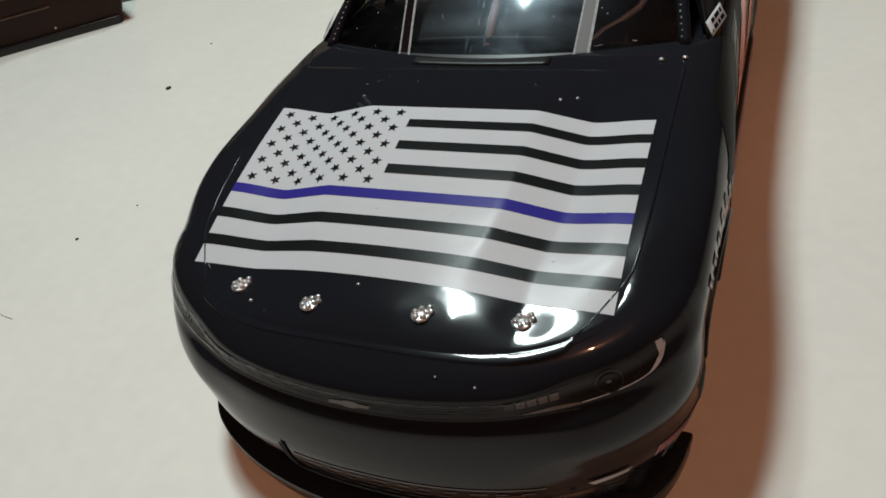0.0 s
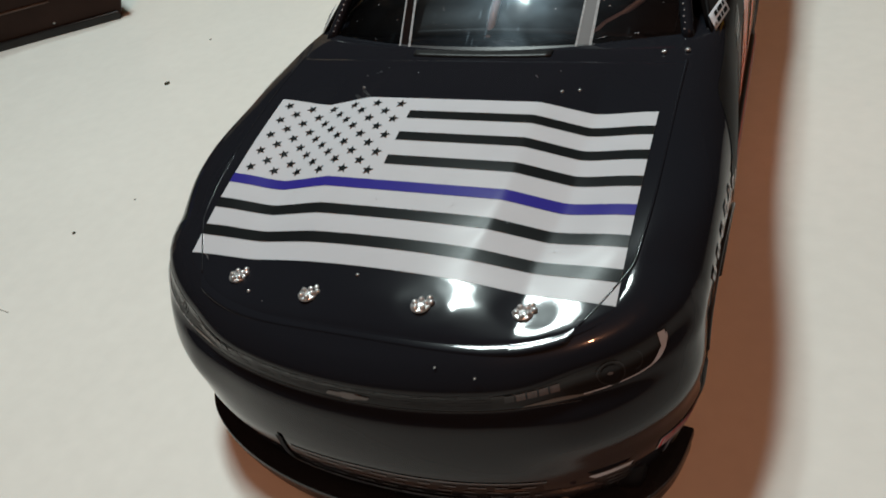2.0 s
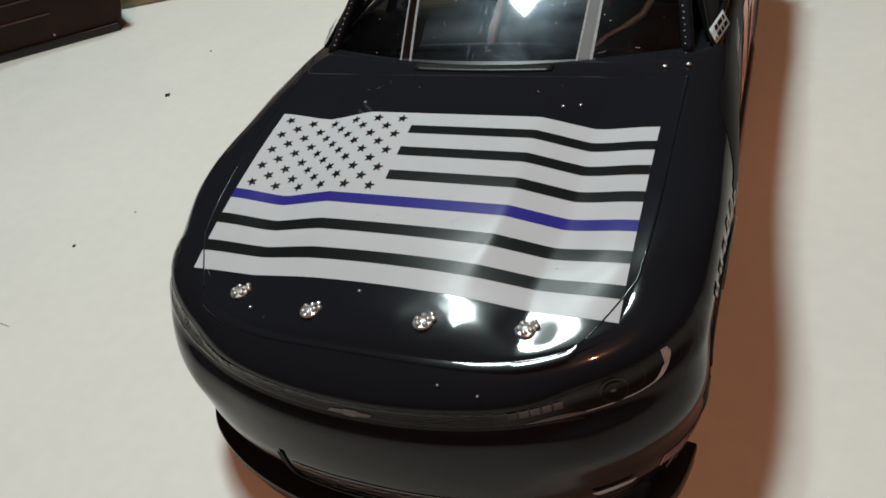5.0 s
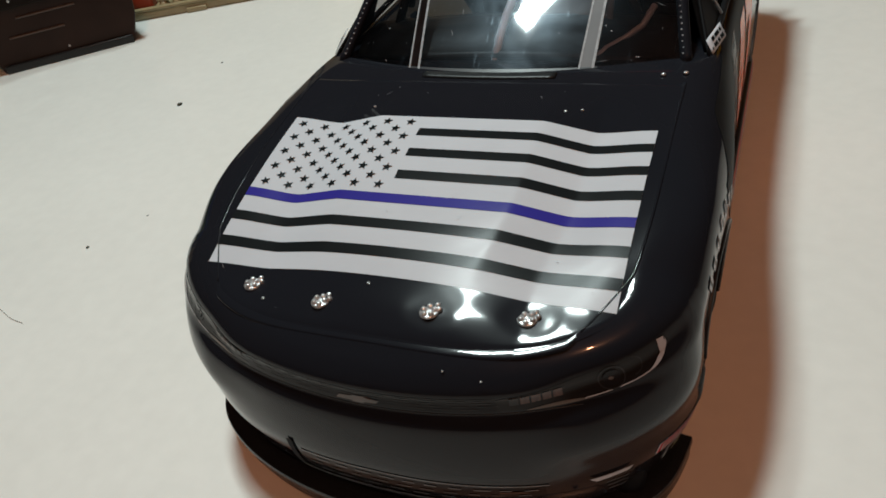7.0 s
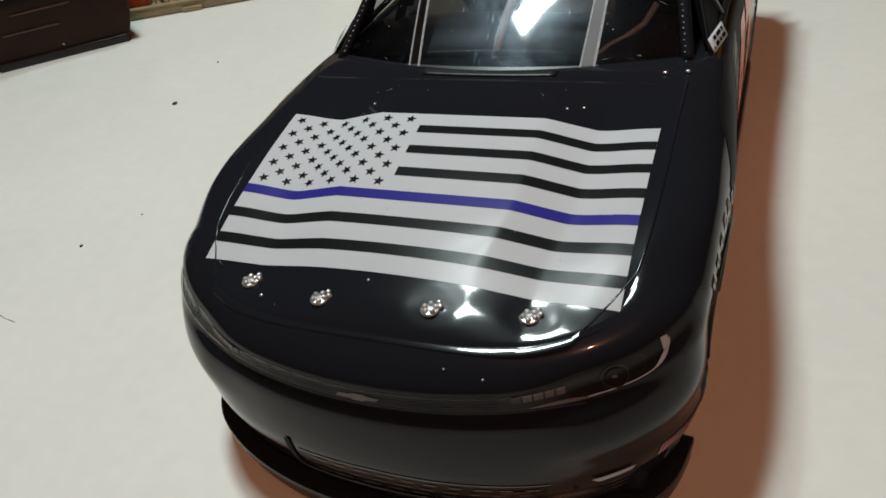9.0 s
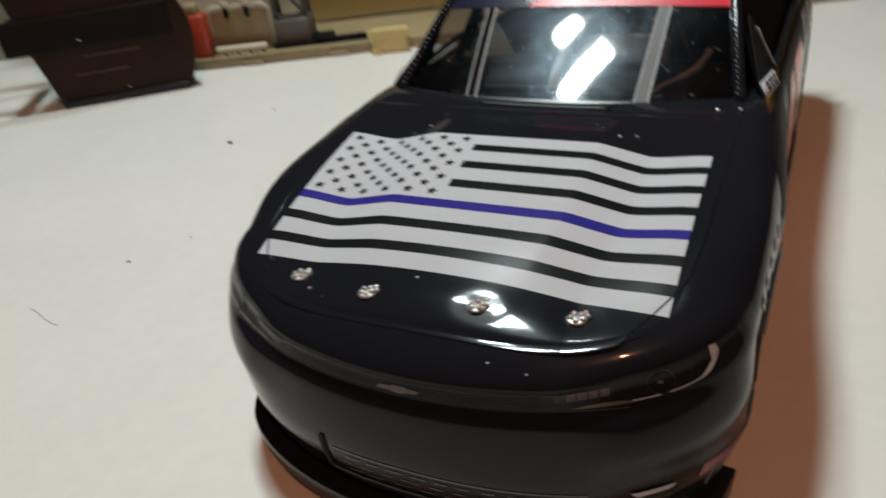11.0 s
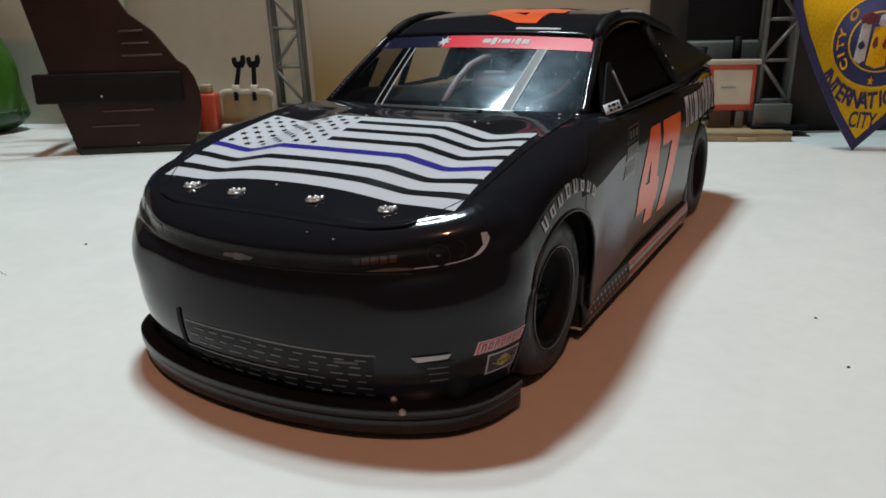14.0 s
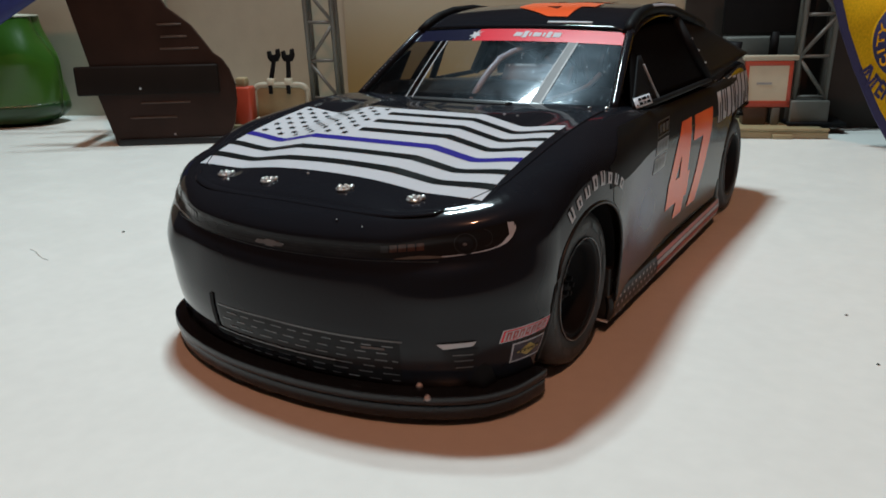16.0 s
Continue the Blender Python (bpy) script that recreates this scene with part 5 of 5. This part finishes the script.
def badge():
    b = tagged(empty("police_patch", (*[float(v) for v in (Vector(BACK) + Vector((306 * math.cos(radians(22.7)) + 22 * math.sin(radians(22.7)), 306 * math.sin(radians(22.7)) - 22 * math.cos(radians(22.7)), 0)))],)[:3], 19.0),
               "gold shield patch edged in navy, standing on its point", "patch")
    b.matrix_world = b.matrix_world @ pose(0, 0, 0, 0, 5, 0) @ Matrix.Diagonal((0.67, 1, 1, 1))
    half = [(0, 0), (7, 6), (14, 12), (18.5, 16.5), (33, 31.5), (46, 47), (54, 59), (59, 74), (40, 84), (12, 82), (0, 86)]

    def shield(k, lift):
        pts = [(x * k, lift + z * k) for x, z in half]
        return pts + [(-x, z) for x, z in reversed(pts[1:-1])]
    part("navy_edge", prism(shield(1.0, 0), 1.6, 0.3), M_PURPLE, b)
    part("gold_field", prism(shield(0.90, 5.4), 0.5), M_GOLD, b).location = (0, -0.0006, 0)
    for r, y, m, n in ((18.6, -1.0, M_GOLD, "ring_edge"), (18.0, -1.3, M_PURPLE, "navy_ring"), (12.2, -1.6, M_GOLD, "ring_inner_edge"), (11.6, -1.9, M_PURPLE, "emblem_field")):
        part(n, prism([(r * 1.5 * math.sin(k * math.tau / 48), 46.5 + r * 1.03 * math.cos(k * math.tau / 48)) for k in range(48)], 0.4), m, b).location = (0, y * MM, 0)
    for x0, x1, z0, z1, m in ((-4.2, 4.2, 37, 52, M_GOLD), (-9.8, -5.0, 38.5, 53, M_PALE), (5.0, 9.8, 38.5, 53, M_PALE), (-10.5, -3.0, 54.5, 57, M_MAROON), (3.0, 10.5, 54.5, 57, M_MAROON), (-2.4, 2.4, 53.5, 57, M_PALE), (-3.4, -1.0, 45, 47.5, M_MAROON), (1.0, 3.4, 45, 47.5, M_MAROON), (-9.4, -6.4, 44, 45.4, M_PURPLE), (6.4, 9.4, 44, 45.4, M_PURPLE)):
        part("emblem_shape", prism([(1.35 * x, z) for x, z in ((x0, z0), ((x0 + x1) / 2, z0 - 1.4), (x1, z0), (x1 - 0.4, z1), ((x0 + x1) / 2, z1 + 1.2), (x0 + 0.4, z1))], 0.5, 0.1), m, b).location = (0, (-2.3 if z1 - z0 > 3 else -2.75) * MM, 0)
    star = [((2.1 if k % 2 == 0 else 0.85) * math.sin(k * math.pi / 5), 30.4 + (2.1 if k % 2 == 0 else 0.85) * math.cos(k * math.pi / 5)) for k in range(10)]
    part("star_mark", prism(star, 0.4), M_GOLD, b).location = (0, -1.6 * MM, 0)

    def letters(word, cx, cz, r, start, gap, size, m, y, flip=1, slim=1.0, wide=1.0):
        for i, ch in enumerate(word):
            a = radians(start + gap * i)
            bm = text_mesh(ch, size, 0, 0.035 * size)
            for v in bm.verts:
                x, z = v.co.x * slim, v.co.y
                up = (math.sin(a), math.cos(a)) if flip > 0 else (-math.sin(a), -math.cos(a))
                rt = (math.cos(a), -math.sin(a)) if flip > 0 else (-math.cos(a), math.sin(a))
                v.co = Vector((cx + wide * r * math.sin(a) + x * rt[0] + z * up[0], y, cz + r * 1.1 * math.cos(a) + x * rt[1] + z * up[1]))
            part("letter", bm, m, b, smooth=False)
    letters("INTERNATIONAL", -1, 46.0, 22.2, 234, -9.0, 9.6, M_PURPLE, -0.75, -1, 0.95, 1.45)
    bm = text_mesh("CITY", 9.6, 0, 0.2)
    for v in bm.verts:
        v.co = Vector((1.0 + v.co.x * 0.78, -0.75, 13.2 + v.co.y))
    part("letter", bm, M_PURPLE, b, smooth=False)
    letters("CITY O", 0, 46.5, 15.0, 232, 15, 5.6, M_GOLD, -1.5, 1, 1.2, 1.5)
    for k in range(6):
        a = radians(62 + 14 * k)
        x, z = 23 * math.sin(a), 46.5 + 16.5 * math.cos(a)
        part("ring_bar", prism([(x - 0.8, z - 1.4), (x + 0.8, z - 1.4), (x + 0.8, z + 1.4), (x - 0.8, z + 1.4)], 0.3), M_GOLD, b).location = (0, -1.6 * MM, 0)



badge()


# ---- dark organiser, green pouch and blue flag at the other end ----
def organiser():
    o = tagged(empty("desk_organiser", (-242, 158, 0), 35.8), "smoked brown plastic organiser with a curved top and a black band", "organiser")
    edge = [(53, 0), (57, 10), (59, 20), (59, 28), (57, 35), (54, 40), (50, 43), (46, 49), (41, 56), (31, 64), (25, 74), (21, 110)]
    prof = [(0, 0)] + edge + [(-22, 110), (-13, 64), (-8, 39), (-6, 24)]
    part("front_panel", prism(prof, 3, 0.5), M_SMOKE, o)
    part("back_panel", prism([(x - 11 if x > 10 else x, z) for x, z in prof], 3, 0.5), M_SMOKE, o).location = (0, 0.034, 0)
    # Reflected streaks of the tray edges, laid on the front as brown strips.
    for x0, x1, z in ((26, 37, 56), (27, 39, 50.5), (26, 44, 45), (25, 43, 32), (27, 42, 27), (14, 37, 20), (8, 30, 13)):
        part("tray_streak", box(x0, x1, -0.5, 0.3, z, z + 0.9, 0.2), M_SHELF, o)
        part("tray", box(0, 28 - 0.1 * z, 3, 34, z, z + 1.2, 0.2), M_SMOKE, o)
    part("band", box(-15, 52, -2.0, 2, 24.5, 38, 1.0), M_BAND, o, "black band across the front")
    part("band_side", box(-15, -10, 0, 36, 25, 37, 1.0), M_BAND, o)
    part("foot_rail", box(1, 53, -1.0, 0.5, 0.0, 3.2, 0.4), M_SATIN, o)
    rim_x = curve_of([(z, x) for x, z in edge])
    part("side_wall", sheet(lambda u, v: (rim_x(v) - 0.6 - 11 * u, 3 + 31 * u, v), lin(0, 1, 4), lin(0.5, 109, 40), 1.2), M_SMOKE, o)
    for x, z in ((15, 27.5), (28, 5)):
        b = turned([(0, 0.4), (0.4, 0.3), (0.55, 0)], "z", 10)
        for v in b.verts:
            v.co = Vector((x + v.co.x, (-2.0 if z > 20 else 0.0) - v.co.z, z + v.co.y))
        part("stud", b, M_CHROME, o)


organiser()


def green_pouch():
    g = tagged(empty("green_pouch", (-371, 176, 0), 25), "bright green glossy pouch with a dark green base", "pouch")

    def skin(u, v):
        a = u * math.tau
        prof = 1 - 0.35 * (1 - min(v / 0.16, 1)) ** 2 - 0.25 * step(0.55, 1.0, v)
        wob = 1 + 0.03 * math.sin(3 * a + 5 * v) + 0.02 * math.sin(7 * a - 9 * v)
        return (38 * prof * wob * math.cos(a), 26 * prof * wob * math.sin(a), 61 * v)
    part("pouch_skin", sheet(skin, lin(0, 1, 49), lin(0.2, 1, 30), 0.8), M_GREEN, g)
    part("pouch_base", sheet(skin, lin(0, 1, 49), lin(0.0, 0.21, 8), 0.8), M_DKGREEN, g)
    part("pouch_top", sheet(lambda u, v: (29 * v * math.cos(u * math.tau), 20 * v * math.sin(u * math.tau), 61 + 2 * (1 - v)), lin(0, 1, 40), lin(0.02, 1.0, 6), 0.8), M_PAPER, g)
    c = tagged(empty("blue_cloth"), "dark blue cloth hanging beside the green pouch", "cloth")

    def drape(u, v):
        x = -376 + 82 * u
        low = 56 + 0.62 * (x + 332)
        return (x, 162 + 0.43 * (x + 332) + 1.2 * math.sin(9 * u) * (1 - v), low * (1 - v) + 124 * v)
    part("cloth_sheet", sheet(drape, lin(0, 1, 30), lin(0, 1, 16), 1.2), M_COBALT, c)
    s = tagged(empty("beige_post", (0, 0, 0)), "beige upright strip behind the organiser", "post")
    s.matrix_world = pose(BACK[0] * MM, BACK[1] * MM, 0, 0, 0, BACK_TURN)
    part("post_body", box(-92, -62, 40, 52, 0, 122, 1.2), M_BEIGE, s)


green_pouch()

# ---- dust and fine scratches on the glossy plastic ----
def dust(name, place, count, u0, u1, v0, v1, seed, host, label):
    """Specks and short scratches laid on a surface place(u, v)."""
    rnd = random.Random(seed)
    bm = bmesh.new()
    for k in range(count):
        u, v = u0 + (u1 - u0) * rnd.random(), v0 + (v1 - v0) * rnd.random()
        p = Vector(place(u, v))
        du, dv = (Vector(place(u + 0.01, v)) - p).normalized(), (Vector(place(u, v + 0.01)) - p).normalized()
        a = rnd.random() * math.tau
        along = du * math.cos(a) + dv * math.sin(a)
        across = du * -math.sin(a) + dv * math.cos(a)
        size = 0.05 + 0.07 * rnd.random() ** 2
        run = size * (1.3 if k % 6 else 9 + 12 * rnd.random())
        wide = size if k % 6 else 0.025
        bm.faces.new([bm.verts.new(p + along * i * run + across * j * wide) for i, j in ((-1, -0.6), (0.2, -1), (1, 0.3), (-0.3, 1))])
    ob = part(name, bm, M_LETTER, host, label)
    ob["kind"] = "stuff"


dust("dust", lambda u, v: screen(u, v, 0.05), 70, -0.9, 0.9, 0.03, 0.78, 5, glass_pane, "pale dust specks and hairline scratches")
dust("dust", lambda u, v: (30 * u, v * 50, deck(30 * u, v * 50) + 0.4), 34, -1, 1, 0.45, 1.45, 8, hood, "pale dust specks and hairline scratches")

# ---- crumbs and hairs on the table ----
rng = random.Random(11)
for x, y, r in ((-137.3, 138.5, 0.9), (-141, 169.7, 0.4), (-112, 65.1, 0.45), (81.5, 100.2, 0.3), (88.8, 78, 0.3), (-104, 80, 0.25)):
    bm = bmesh.new()
    bmesh.ops.create_icosphere(bm, subdivisions=2, radius=r)
    for v in bm.verts:
        v.co *= 0.7 + 0.6 * rng.random()
        v.co.z = v.co.z * 0.5 + r * 0.3
        v.co.x += x
        v.co.y += y
    tagged(part("crumb", bm, M_DIRT), "dark dirt crumb on the white table", "crumb", "crumbs")
hair = tagged(part("hair", tube([(-121 + 2 * k, 41 - 0.5 * k + 0.3 * math.sin(k), 0.12) for k in range(8)], 0.045, 5), M_DIRT), "fine dark hair lying on the table", "hair")
